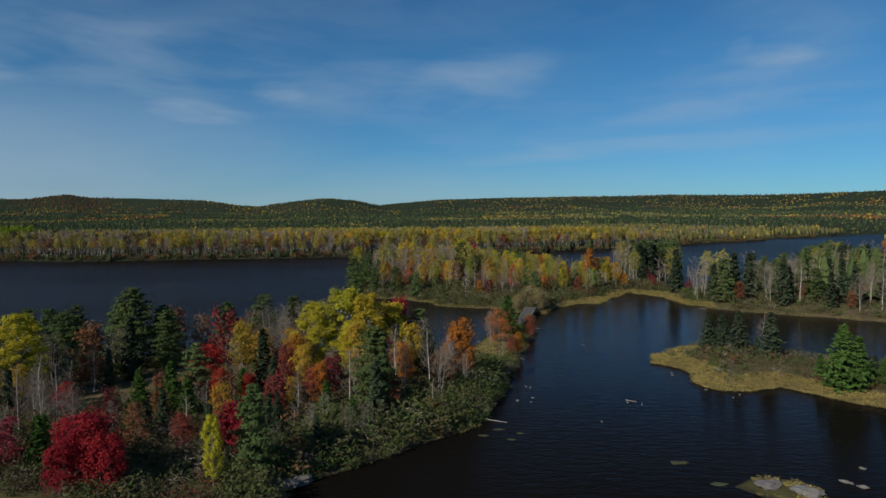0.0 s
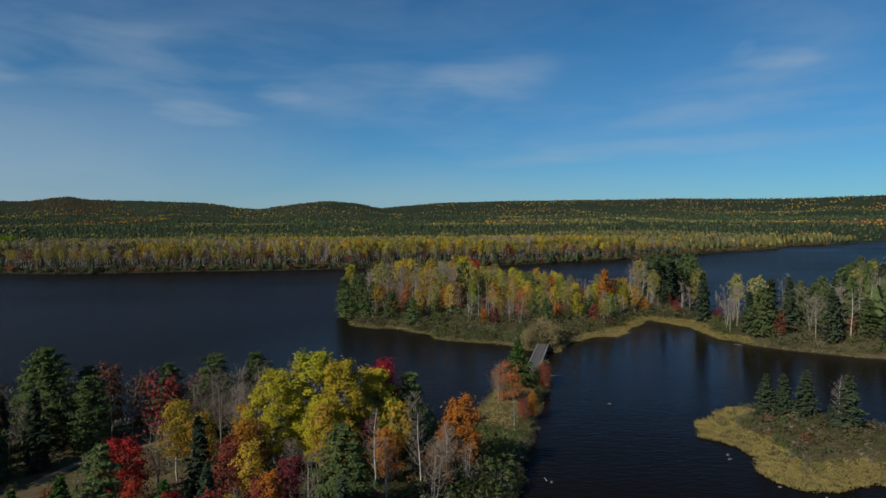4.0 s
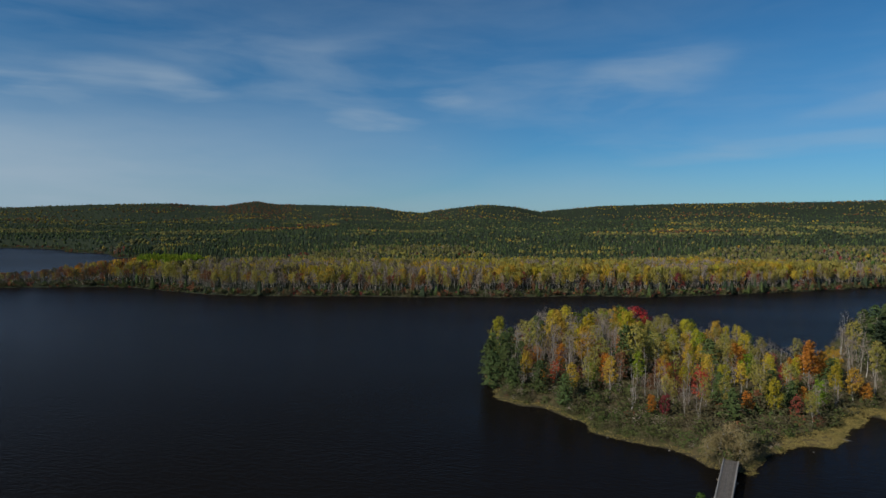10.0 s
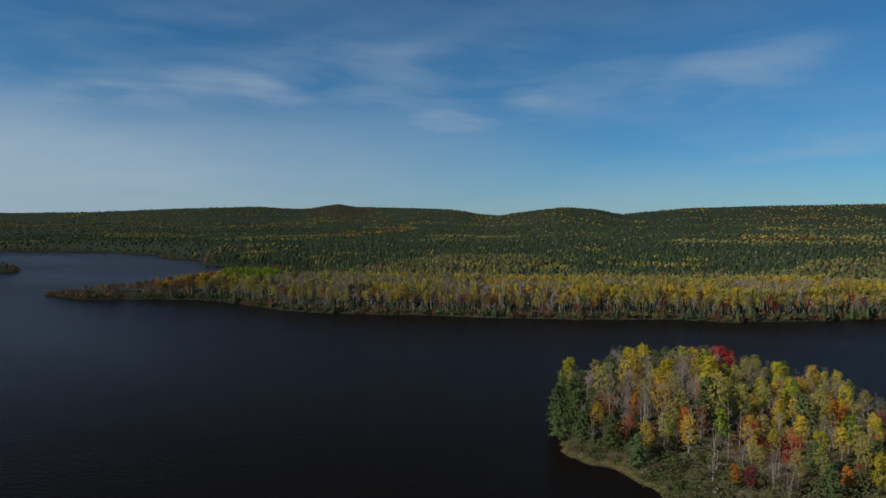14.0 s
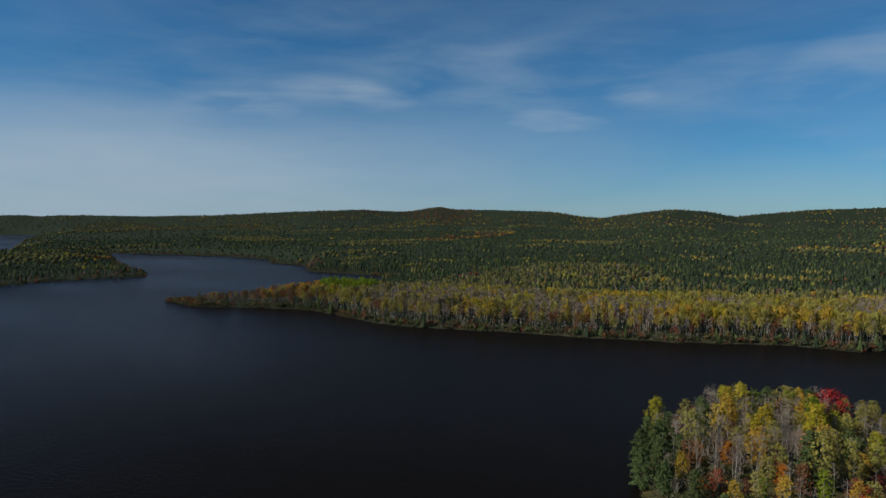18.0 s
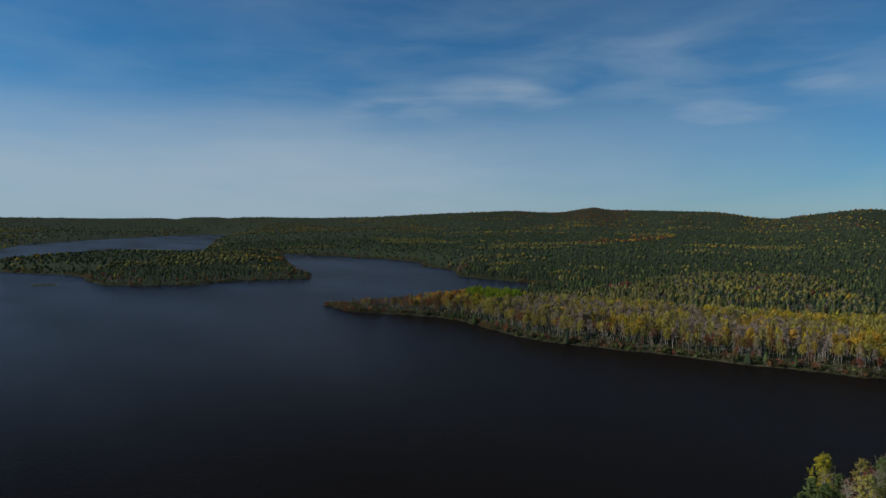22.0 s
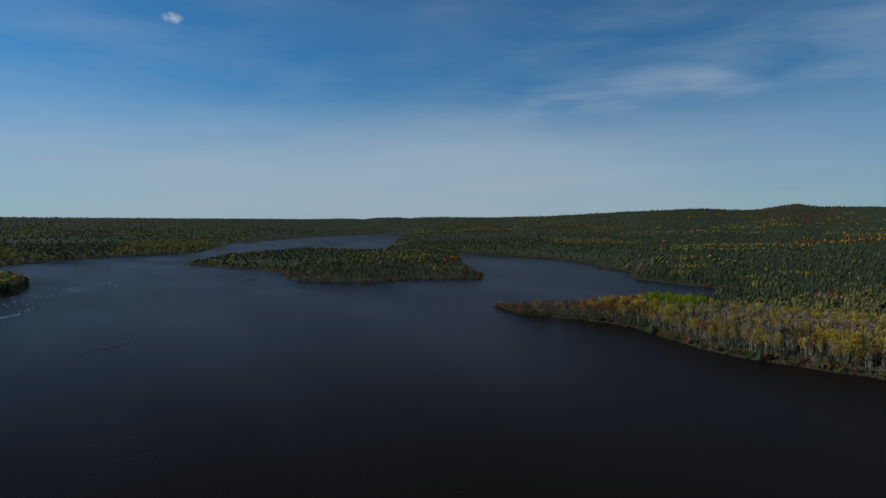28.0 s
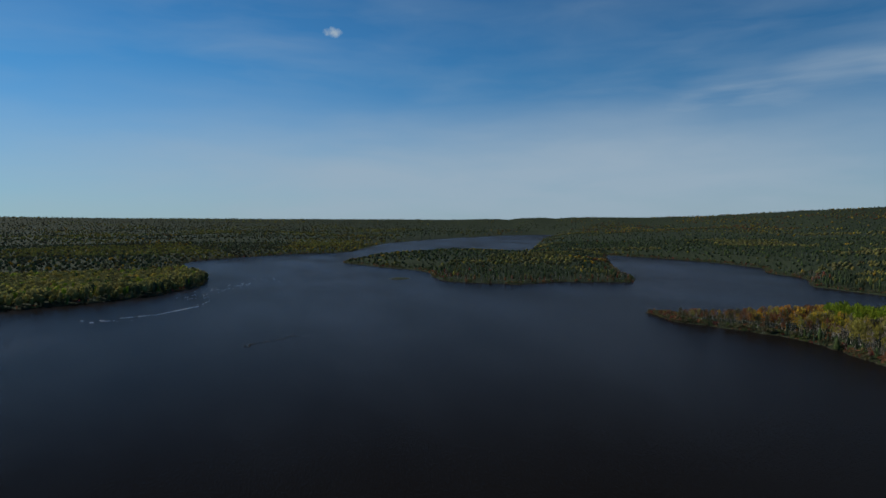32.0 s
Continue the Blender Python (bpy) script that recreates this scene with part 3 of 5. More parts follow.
# crest of the hills by the heading from the lake, degrees to the left of north
CREST_AT = [-60, -35.5, -29, -20.7, -14, -5, 0.2, 4.0, 6.0, 8.2, 10.9, 13.5, 16.9, 18.5, 21.8, 25, 28, 30, 31.6, 33.2, 34.6, 37, 38.9, 42, 46.5, 52, 56.5, 60, 64.5, 72.7, 80, 95, 110, 140]
CREST = [126, 128, 120, 129, 129, 122, 114, 94, 80, 104, 117, 104, 76, 84, 116, 119, 126, 126, 146, 128, 110, 114, 122, 112, 100, 87, 80, 82, 84, 78, 80, 90, 104, 104]
FAR = [3300, 3250, 3300, 3370, 3400, 3400, 3400, 3350, 3300, 3200, 3200, 3200, 3250, 3350, 3500, 3600, 3730, 3780, 3800, 3780, 3700, 3650, 3600, 3500, 3500, 3700, 3850, 3950, 4100, 4300, 4400, 4300, 4200, 4200]
START_AT, START = [42, 48, 55, 60, 70, 80, 95, 110], [620, 900, 1500, 2000, 3000, 2300, 1200, 900]


def height(x, y, d=None):
    x, y = np.asarray(x, float).ravel(), np.asarray(y, float).ravel()
    d = inland(x, y) if d is None else d
    az, r = np.degrees(np.arctan2(-x, y - 60)), np.hypot(x, y - 60)
    crest, far = np.interp(az, CREST_AT, CREST), np.interp(az, CREST_AT, FAR)
    start = np.interp(az, START_AT, START)
    u = np.clip((r - start) / (far - start), 0, 1.35)
    # a long low apron, then the ridge, cut by gullies that run down from the crest
    steep = np.interp(az, [-40, 0, 20, 30], [0.55, 0.6, 0.72, 0.78])
    hill = np.where(u < 1, crest * ((1 - steep) * u + steep * u ** 3.6), crest * np.exp(-((u - 1) * 2.2) ** 2))
    gully = np.abs(lattice(az + 3 * lattice(x, y, 600, 41), u * 2, 2.6, 40) - 0.5) * 2
    hill = hill * (1 - 0.30 * (1 - gully) * np.clip(u * 3 - 1.2, 0, 1) * np.clip((1 - u) * 7, 0, 1))
    rough = (lattice(x, y, 420, 1) - 0.5) * 30 + (lattice(x, y, 170, 2) - 0.5) * 12
    hill = hill + rough * np.clip(u * 2.5 - 0.2, 0, 1) * np.clip(1.15 - u, 0.12, 1)
    bank = np.where(d > 0, 1.7 * (1 - np.exp(-np.maximum(d, 0) / 5.0)) + 0.02 * np.minimum(d, 60), np.maximum(d * 0.22, -4.0))
    bump = (lattice(x, y, 14, 7) - 0.5) * 0.9 * np.clip(d / 12, 0, 1)
    canopy = 4.5 * np.clip((d - 26) / 20, 0, 1) * np.clip((r - 940) / 90, 0, 1) + 3.0 * np.clip((d - 30) / 25, 0, 1) * np.clip((r - 560) / 80, 0, 1)
    return bank + bump + canopy + np.maximum(hill, 0) * np.maximum(np.clip(d / 150, 0, 1), np.clip((r - 3350) / 250, 0, 1))


def spaced(stops):
    """Lines of a grid: (from, spacing) up to the last."""
    out = []
    for (a, s), (b, _) in zip(stops, stops[1:]):
        out += list(np.linspace(a, b, max(1, round((b - a) / s)), endpoint=False))
    return np.array(out + [stops[-1][0]])


GRID = []


def ground_z(x, y):
    """Height of the ground sheet itself."""
    gx, gy, z = GRID
    x, y = np.asarray(x, float).ravel(), np.asarray(y, float).ravel()
    i = np.clip(np.searchsorted(gx, x) - 1, 0, len(gx) - 2)
    j = np.clip(np.searchsorted(gy, y) - 1, 0, len(gy) - 2)
    u, v = (x - gx[i]) / (gx[i + 1] - gx[i]), (y - gy[j]) / (gy[j + 1] - gy[j])
    return (z[j, i] * (1 - u) + z[j, i + 1] * u) * (1 - v) + (z[j + 1, i] * (1 - u) + z[j + 1, i + 1] * u) * v


def make_ground():
    gx = spaced([(-4950, 90), (-2600, 50), (-1300, 20), (-500, 5), (-80, 3.5), (130, 8), (430, 20), (600, 80), (4950, 0)])
    gy = spaced([(-4950, 200), (-330, 25), (50, 3.5), (310, 4.5), (475, 12), (900, 60), (4950, 0)])
    x, y = np.meshgrid(gx, gy)
    z = height(x, y)
    GRID.extend([gx, gy, z.reshape(x.shape)])
    v = np.stack([x.ravel(), y.ravel(), z], 1)
    w = len(gx)
    i = (np.arange(len(gy) - 1)[:, None] * w + np.arange(w - 1)[None]).ravel()
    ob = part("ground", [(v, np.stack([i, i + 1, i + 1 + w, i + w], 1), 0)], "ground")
    ob.data.polygons.foreach_set("use_smooth", np.ones(len(ob.data.polygons), bool))
    tagged(ob, "leaf-strewn forest ground rising to low wooded hills", "ground", kind="structure")
    s = 4950.0
    v = np.array([(-s, -s, 0), (s, -s, 0), (s, s, 0), (-s, s, 0)])
    ob = part("water", [(v, np.array([[0, 1, 2, 3]]), 0)], "water")
    tagged(ob, "dark wind-rippled lake water between wooded shores", "lake", kind="structure")


make_ground()

# ---- single trees ----
LIBRARY = {}
KINDS = {
    # maker by nearness q, trunk, crown, natural height, label, category, variants
    "aspen_yellow": (lambda g, q: broadleaf(g, 14, 3.1, 0.18, int(34 + 30 * q), int(96 * q), 0.27 / q ** 0.45), "aspen_bark", "aspen_yellow", 14, "tall aspen with bright yellow autumn leaves", "aspen", 3),
    "aspen_olive": (lambda g, q: broadleaf(g, 15, 2.8, 0.38, 28, int(56 * q), 0.36 / q ** 0.4, int(40 * q)), "aspen_bark", "aspen_olive", 15, "slender aspen with thin olive-yellow leaves", "aspen", 3),
    "aspen_gold": (lambda g, q: broadleaf(g, 13, 2.7, 0.34, 26, int(64 * q), 0.36 / q ** 0.4), "aspen_bark", "aspen_gold", 13, "aspen with golden orange-yellow leaves", "aspen", 3),
    "poplar_green": (lambda g, q: broadleaf(g, 13, 2.4, 0.28, 22, int(75 * q), 0.38 / q ** 0.4), "aspen_bark", "green", 13, "poplar still in bright green leaf", "poplar", 2),
    "orange_maple": (lambda g, q: broadleaf(g, 10, 2.5, 0.24, 24, int(85 * q), 0.34 / q ** 0.4), "bark", "orange", 10, "maple with dense orange autumn leaves", "maple", 3),
    "rust_oak": (lambda g, q: broadleaf(g, 9, 2.4, 0.15, 20, int(60 * q), 0.34 / q ** 0.4, int(30 * q)), "bark", "rust", 9, "small oak with thin rust-brown leaves", "oak", 3),
    "red_maple": (lambda g, q: broadleaf(g, 9, 2.9, 0.14, 30, int(95 * q), 0.32 / q ** 0.4), "bark", "red", 9, "maple in deep crimson autumn leaf", "maple", 3),
    "coral_maple": (lambda g, q: broadleaf(g, 7, 2.4, 0.12, 18, int(55 * q), 0.26 / q ** 0.4, int(50 * q)), "aspen_bark", "coral", 7, "small maple with thin coral-red leaves", "maple", 2),
    "willow": (lambda g, q: broadleaf(g, 5, 1.9, 0.05, 18, int(60 * q), 0.22 / q ** 0.4, int(40 * q)), "aspen_bark", "tan", 5, "bushy willow with dull tan leaves by the bridge", "willow", 2),
    "dull_maple": (lambda g, q: broadleaf(g, 8, 2.2, 0.18, 18, int(60 * q), 0.32 / q ** 0.4, int(20 * q)), "bark", "dull_red", 8, "maple with thinning dull red leaves", "maple", 3),
    "white_pine": (lambda g, q: pine(g, 14, 4.4, 0.85, int(62 * q), 0.25 / q ** 0.4, 0.02, 0.07, 0.46, 0.42), "bark", "pine", 14, "white pine with level dark green boughs", "pine", 3),
    "young_pine": (lambda g, q: pine(g, 8, 2.4, 0.42, int(26 * q), 0.24 / q ** 0.4, 0.12, 0.03, 0.85, 0.34), "bark", "pine_light", 8, "full young pine with fresh green needles", "pine", 2),
    "spruce": (lambda g, q: pine(g, 11, 2.1, 0.48, int(14 * q), 0.34 / q ** 0.4, 0.30, 0.03, 0.9, 0.25), "bark", "spruce", 11, "pointed dark green spruce", "spruce", 3),
    "birch_bare": (lambda g, q: bare_tree(g, 13, 2.8, 1, int(60 * q), 0.008 / q ** 0.8), "birch", "twig", 13, "leafless birch with a white trunk", "birch", 3),
    "birch_clump": (lambda g, q: bare_tree(g, 11, 2.6, 3, int(75 * q), 0.010 / q), "birch", "twig", 11, "leafless clump of white birch stems", "birch", 2),
    "grey_tree": (lambda g, q: bare_tree(g, 11, 3.0, 3, int(120 * q), 0.008 / q ** 0.8), "aspen_bark", "twig", 11, "bare grey tree with fine purplish twigs", "tree", 3),
}
GROUP = {"oak": "oaks", "willow": "willows", "aspen": "aspens", "poplar": "poplars", "maple": "maples", "pine": "pines", "spruce": "spruces", "birch": "birches", "tree": "broad-leaved trees"}


TRAIL = [(-48, 84), (-45.8, 90.8), (-44.8, 94), (-43.8, 98), (-42.3, 100.2), (-38, 104)]


def clearing(x, y):
    """How high a plant may grow by the open slope below the trail; 99 elsewhere."""
    best = 99.0
    for (ax, ay), (bx, by) in zip(TRAIL, TRAIL[1:]):
        for k in range(5):
            px, py = ax + (bx - ax) * k / 5, ay + (by - ay) * k / 5
            u = (x - px) * 0.46 - (y - py) * 0.89
            if -2.0 < u < 15 and abs((x - px) * 0.89 + (y - py) * 0.46) < 1.7:
                best = min(best, 0.15 + max(0.0, u - 1.2) * 0.30)
    return best


def plant(kind, x, y, h, rng, wide=1.0, light=False):
    """One tree of a kind on the ground at x, y."""
    make, bark, leaf, tall, label, category, variants = KINDS[kind]
    k = int(rng.integers(variants))
    s = h / tall
    q = 0.24 if y > 182 else (0.42 if light else 1.0)
    z = float(ground_z([x], [y])[0]) - 0.15
    m = Matrix.LocRotScale((x, y, z), Euler((0, 0, rng.uniform(0, 6.28))), (s * wide, s * wide, s))
    if (kind, k, q) not in LIBRARY:
        g = np.random.default_rng(abs(hash_of(kind)) + k)
        trunk, crown = make(g, q)
        thing = new("birch_tree" if category == "birch" else ("broadleaf_tree" if category == "tree" else category + "_tree"))
        tagged(thing, label, category, GROUP[category])
        part("trunk", trunk, bark, thing)
        part("crown", crown, leaf, thing)
        LIBRARY[kind, k, q] = thing
        thing.matrix_basis = m
        return thing
    ob = copy_thing(LIBRARY[kind, k, q], Matrix())
    ob.matrix_basis = m
    return ob


def hash_of(text):
    return sum((i + 1) * ord(c) for i, c in enumerate(text))


rng = np.random.default_rng(7)
TAKEN = []


def row(kind, *spots, wide=1.0):
    """Trees at x, y with their tops at a height above the water."""
    for x, y, h in spots:
        if clearing(x, y) < h - 3:
            continue
        plant(kind, x, y, h - float(ground_z([x], [y])[0]), rng, wide)
        TAKEN.append((x, y))


# the near point: trees that stand out
row("aspen_yellow", (-16, 99, 15.5), (-12, 97, 14.8), (-20, 96.5, 13.5), (-14, 94, 11), (-8.5, 101, 13), (-57, 83, 14), (-62, 80, 13), wide=1.28)
row("white_pine", (-51, 102, 15.5), (-38.5, 94, 15.5), (-37, 106, 12.5), (-31, 106.5, 14.0), (-27, 112, 12.8), (-55, 106, 13), (-9.0, 79.5, 12.9),
    (-60, 98, 12), (-45, 101, 12), (-66, 104, 12))
row("white_pine", (-18.6, 60.5, 10.6), wide=0.78)
row("aspen_yellow", (-21.9, 58.2, 8.2), wide=0.62)
row("young_pine", (-26, 80, 7.5), (-11, 74, 5.5), (-34, 77, 9), (-37, 75, 8.5), (-40, 76, 8))
row("young_pine", (14.1, 136.3, 9.7), wide=1.25)
row("coral_maple", (11.2, 126.0, 8.0), wide=1.1)
row("coral_maple", (19.2, 137.5, 4.8), wide=0.8)
row("grey_tree", (9.6, 125.2, 8.6), (10.2, 126.4, 8.0), wide=0.9)
row("spruce", (-47, 84, 8.5), (-56, 96, 9), (-2.5, 96, 10), (-20, 74, 6), (-64, 94, 9))
row("red_maple", (-32.6, 56.8, 8.8), (-34.6, 58.2, 8.2), (-30.6, 55.6, 7.2), (-34.0, 55.0, 7.0), wide=1.0)
row("red_maple", (-32.5, 84.5, 9.4), wide=1.0)
row("red_maple", (-29, 80, 7.2), (-24.5, 77.5, 7.2), (-7.5, 104, 13), (-41, 78, 6.2), (-35, 62, 6), (-44, 56, 6), wide=0.7)
row("dull_maple", (-17, 80, 7.5), (-15, 84, 8), (-28, 66, 6), (-40, 74, 6.5), (-24, 67, 6), (-46, 58, 7), (13, 118, 4), (-22, 86, 9))
row("orange_maple", (2.6, 94.6, 11), (-21, 89, 10), (14.6, 119.5, 4.6), (-48, 60, 7), (-40, 82, 6))
row("aspen_gold", (-29.5, 91, 11.5), (-26.5, 90, 10.5), (-49, 84, 10), (-13, 92, 11))
row("rust_oak", (19.5, 140, 4.5), (-35, 70, 6), (0, 88, 7.5), (-21, 92, 9), (-16, 80, 7.5))
row("aspen_gold", (-19, 84, 9.5), (-11, 88, 8.5), (-10.5, 92, 9))
row("orange_maple", (-16, 80, 8), (-6, 91, 8.5))
row("birch_bare", (-5, 83, 11), (-2, 89, 12), (-7, 88, 12), (-47, 68, 11), (-45, 68.5, 12), (-44, 70, 11), (-50, 88, 9), (11, 114, 6),
    (-18, 76, 9), (1, 91, 10))
row("grey_tree", (-24, 103, 13), (-28, 100, 12.5), (-20, 106, 13), (-32, 102, 12), (-26, 100, 12), (-30, 103, 12.5), (-22, 101, 12.5), (-27, 105, 13), (-43, 66, 10), (-40, 67, 9), (1, 93, 9), (-16, 88, 9),
    (-57, 90, 11), (-61, 86, 10), (-3, 97, 11))
row("birch_clump", (0, 90, 9), (-48, 72, 10), (3, 90, 8))
row("poplar_green", (-6, 99, 9.5), (-33, 100, 9), (-9, 90, 6))

row("spruce", (-58, 92, 9), (-62, 100, 9), (-68, 92, 9), (-70, 98, 9))
row("white_pine", (-64, 108, 12), (-70, 104, 12), (-35, 98, 12), (-48, 106, 12), (-42, 99, 11))
# the island and the shore east of it
row("white_pine", (30, 236, 14), (-30, 217, 11), (-33, 228, 12), (-30, 236, 13), (-24, 214, 10), (-34, 240, 12), (-29, 245, 13), (45, 211, 9),
    (-27, 224, 12), (-24, 233, 11))
row("white_pine", (82, 275, 11), (86, 279, 14), (91, 281, 15), (99, 288, 15), (103, 294, 15), (89, 287, 15), wide=0.72)
row("spruce", (84, 277, 13), (88, 277, 15), (95, 284, 15), (84, 284, 13), (94, 291, 15), (93, 279, 13), (81, 279, 11), (97, 286, 14), wide=1.3)
row("white_pine", (112, 300, 15), (118, 318, 16), (108, 314, 15), (100, 306, 14), (120, 332, 15), (104, 324, 15), (112, 336, 14), (98, 294, 12),
    (110, 205, 13), (116, 212, 14), (104, 203, 12), (122, 222, 14), (130, 224, 14), (112, 216, 13))
row("white_pine", (-8.9, 202.5, 9.4), wide=1.05)
row("coral_maple", (-12.3, 217, 9.0), (24.5, 214, 10.4), wide=0.95)
row("birch_clump", (7.1, 198, 9.2), wide=1.1)
row("spruce", (11, 224, 9), (99, 190, 10), (97, 204, 9), (115, 190, 11), (121, 186, 9), (104, 196, 9), (93, 208, 8), (-22, 222, 9))
row("orange_maple", (33.4, 203, 7.6), (56, 236, 14), (60, 240, 11), (38, 240, 12), (1, 226, 10))
row("dull_maple", (-6, 220, 7), (16, 228, 9), (100, 183, 6), (126, 183, 7))
row("red_maple", (12, 287, 15), (8, 290, 13), (18, 224, 9))
row("aspen_yellow", (-13.5, 279, 16), (-18, 276, 15), (24, 232, 11), (28, 228, 10), (-8, 250, 14), (46, 236, 10))
row("birch_bare", (8, 204, 8), (107, 188, 12), (113, 192, 12), (118, 184, 12), (42, 226, 11), (84, 212, 10), (88, 210, 11), (86, 216, 11), (77, 222, 9), (70, 224, 8))
row("willow", (23.0, 175.6, 6.4), (26.6, 174.8, 6.2), (21.0, 175.8, 4.8), (28.2, 177, 5.4), (25.2, 177.2, 7.4), wide=1.15)
row("willow", (20.2, 143.6, 4.2), (18.8, 139.6, 4.4), (16.4, 143.2, 3.6))
row("white_pine", (136, 236, 13), (144, 246, 15), (149, 251, 14), (155, 260, 15), (161, 267, 14), (168, 276, 15), (175, 285, 14), (182, 295, 15), (190, 306, 14), (198, 317, 15),
    (150, 242, 14), (158, 254, 15), (166, 264, 15), (174, 275, 14), (182, 285, 15), (190, 296, 15), wide=0.9)
# the grassy islet
row("spruce", (50.6, 118, 8.2), (52.4, 116.3, 8.4), (55.2, 115.2, 9.3), (58.6, 110.5, 9.8), (51.6, 119.4, 7), (57.2, 112.4, 5), (68, 97, 5), wide=1.45)
row("young_pine", (60, 98, 5), (72, 88, 7))
row("young_pine", (59.8, 92.3, 10.6), (61.6, 91.6, 9.0), (66, 92, 6), wide=1.15)
row("birch_bare", (57.6, 111.4, 9.9))


# trees on the island that stand clear of the rest
CLEAR = [(-8.9, 202.5), (7.1, 198), (33.4, 203), (-12.3, 217), (24.5, 214), (30, 237)]


def fill(count, box, choose, keep, gap):
    """Random trees in a box where keep allows, no nearer than gap to another."""
    x0, y0, x1, y1 = box
    made = 0
    pts = np.stack([rng.uniform(x0, x1, count), rng.uniform(y0, y1, count)], 1)
    d = inland(pts[:, 0], pts[:, 1])
    for (x, y), dd in zip(pts, d):
        if keep(x, y, dd) and all((x - a) ** 2 + (y - b) ** 2 > gap * gap for a, b in TAKEN):
            kind, h = choose(x, y, dd)
            if clearing(x, y) < h:
                continue
            plant(kind, float(x), float(y), h, rng, 1.0, light=True)
            TAKEN.append((x, y))
            made += 1
    return made


def pick(pairs):
    w = np.array([p[1] for p in pairs], float)
    return pairs[rng.choice(len(pairs), p=w / w.sum())][0]


def island_choice(x, y, d):
    tall = 1.0 if x < 10 and y > 225 else 0.62 if y < 222 or x > 24 else 0.76
    kind = pick([("aspen_olive", 20), ("aspen_yellow", 5), ("aspen_gold", 8), ("grey_tree", 48), ("birch_bare", 12), ("rust_oak", 12),
                 ("poplar_green", 4), ("white_pine", 5), ("dull_maple", 7), ("orange_maple", 7)])
    base = {"rust_oak": 8, "dull_maple": 8, "orange_maple": 8}.get(kind, 14)
    return kind, base * tall * rng.uniform(0.8, 1.12)


def east_choice(x, y, d):
    kind = pick([("birch_bare", 20), ("grey_tree", 42), ("aspen_olive", 5), ("spruce", 14), ("rust_oak", 8), ("dull_maple", 4), ("white_pine", 10)])
    return kind, (13 if kind not in ("dull_maple", "rust_oak") else 6) * rng.uniform(0.75, 1.12)


def point_choice(x, y, d):
    kind = pick([("grey_tree", 44), ("poplar_green", 4), ("orange_maple", 1), ("spruce", 8), ("white_pine", 9), ("rust_oak", 10), ("birch_bare", 14), ("aspen_gold", 5), ("dull_maple", 3)])
    return kind, rng.uniform(5, 10) * (0.7 if y < 72 else 1)


fill(2400, (-38, 185, 75, 302), island_choice, lambda x, y, d: d > (14 if y < 225 and -6 < x < 44 else 6 if y < 235 else 3) and all(abs(x - a) > 3.4 or not -9 < y - b < 4 for a, b in CLEAR) and not (x > 69) and not (x > 50 and y > 262), 3.0)
fill(4200, (72, 120, 190, 310), east_choice, lambda x, y, d: 5 < d < 30, 3.9)
fill(2000, (-80, 50, 10, 118), point_choice, lambda x, y, d: d > (4.5 if x > -22 and y > 74 else 9 if x > -22 else 2.5) and not (x > -3 and y > 97) and not (x > -28 and y < 66) and not (-50 < x < -18 and y < 78), 3.0)


def slope_choice(x, y, d):
    kind = pick([("grey_tree", 34), ("spruce", 12), ("young_pine", 10), ("rust_oak", 12), ("dull_maple", 4), ("red_maple", 2), ("aspen_gold", 4), ("birch_bare", 6)])
    return kind, rng.uniform(3.2, 6.2)


fill(900, (-50, 57, -6, 82), slope_choice, lambda x, y, d: d > 2.5 and (x + 30.5) ** 2 + (y - 54) ** 2 > 110, 2.5)


# ---- woods too many to count ----
WOOD_MATS = ["bark", "aspen_bark", "birch", "aspen_yellow", "aspen_olive", "aspen_gold", "green", "orange", "rust", "dull_red", "pine", "spruce",
             "twig", "shrub", "pine_light", "sage"]
SLOT = {m: i for i, m in enumerate(WOOD_MATS)}


def tiny_broad(g, h, wide, base, n, size, flat=0.0):
    """A small broad-leaved tree for the distance: stem and leaf sprays."""
    u = g.uniform(0, 1, n)
    r = wide * np.sin(np.pi * np.clip(0.15 + 0.8 * u, 0, 1)) ** 0.7 * g.uniform(0.4, 1, n) ** 0.5
    a = g.uniform(0, 6.28, n)
    c = np.stack([np.cos(a) * r, np.sin(a) * r, h * (base + (1 - base) * u)], 1)
    return leaves(g, c, size, flat, 1.4, (c - [0, 0, h * (base + 1) / 2]) / wide * [0.9, 0.9, 0.5] + [0, 0, 0.4])


def tiny_twigs(g, h, wide, n, size):
    u = g.uniform(0.35, 1, n)
    a, r = g.uniform(0, 6.28, n), wide * (1.1 - u) * g.uniform(0.3, 1, n)
    c = np.stack([np.cos(a) * r, np.sin(a) * r, h * u], 1)
    v, f = leaves(g, c, size, 0.0, 9.0)
    way = v.reshape(-1, 4, 3)
    way[..., 2] = (way[..., 2] - c[:, None, 2]) * 1.3 + c[:, None, 2]
    return way.reshape(-1, 3), f


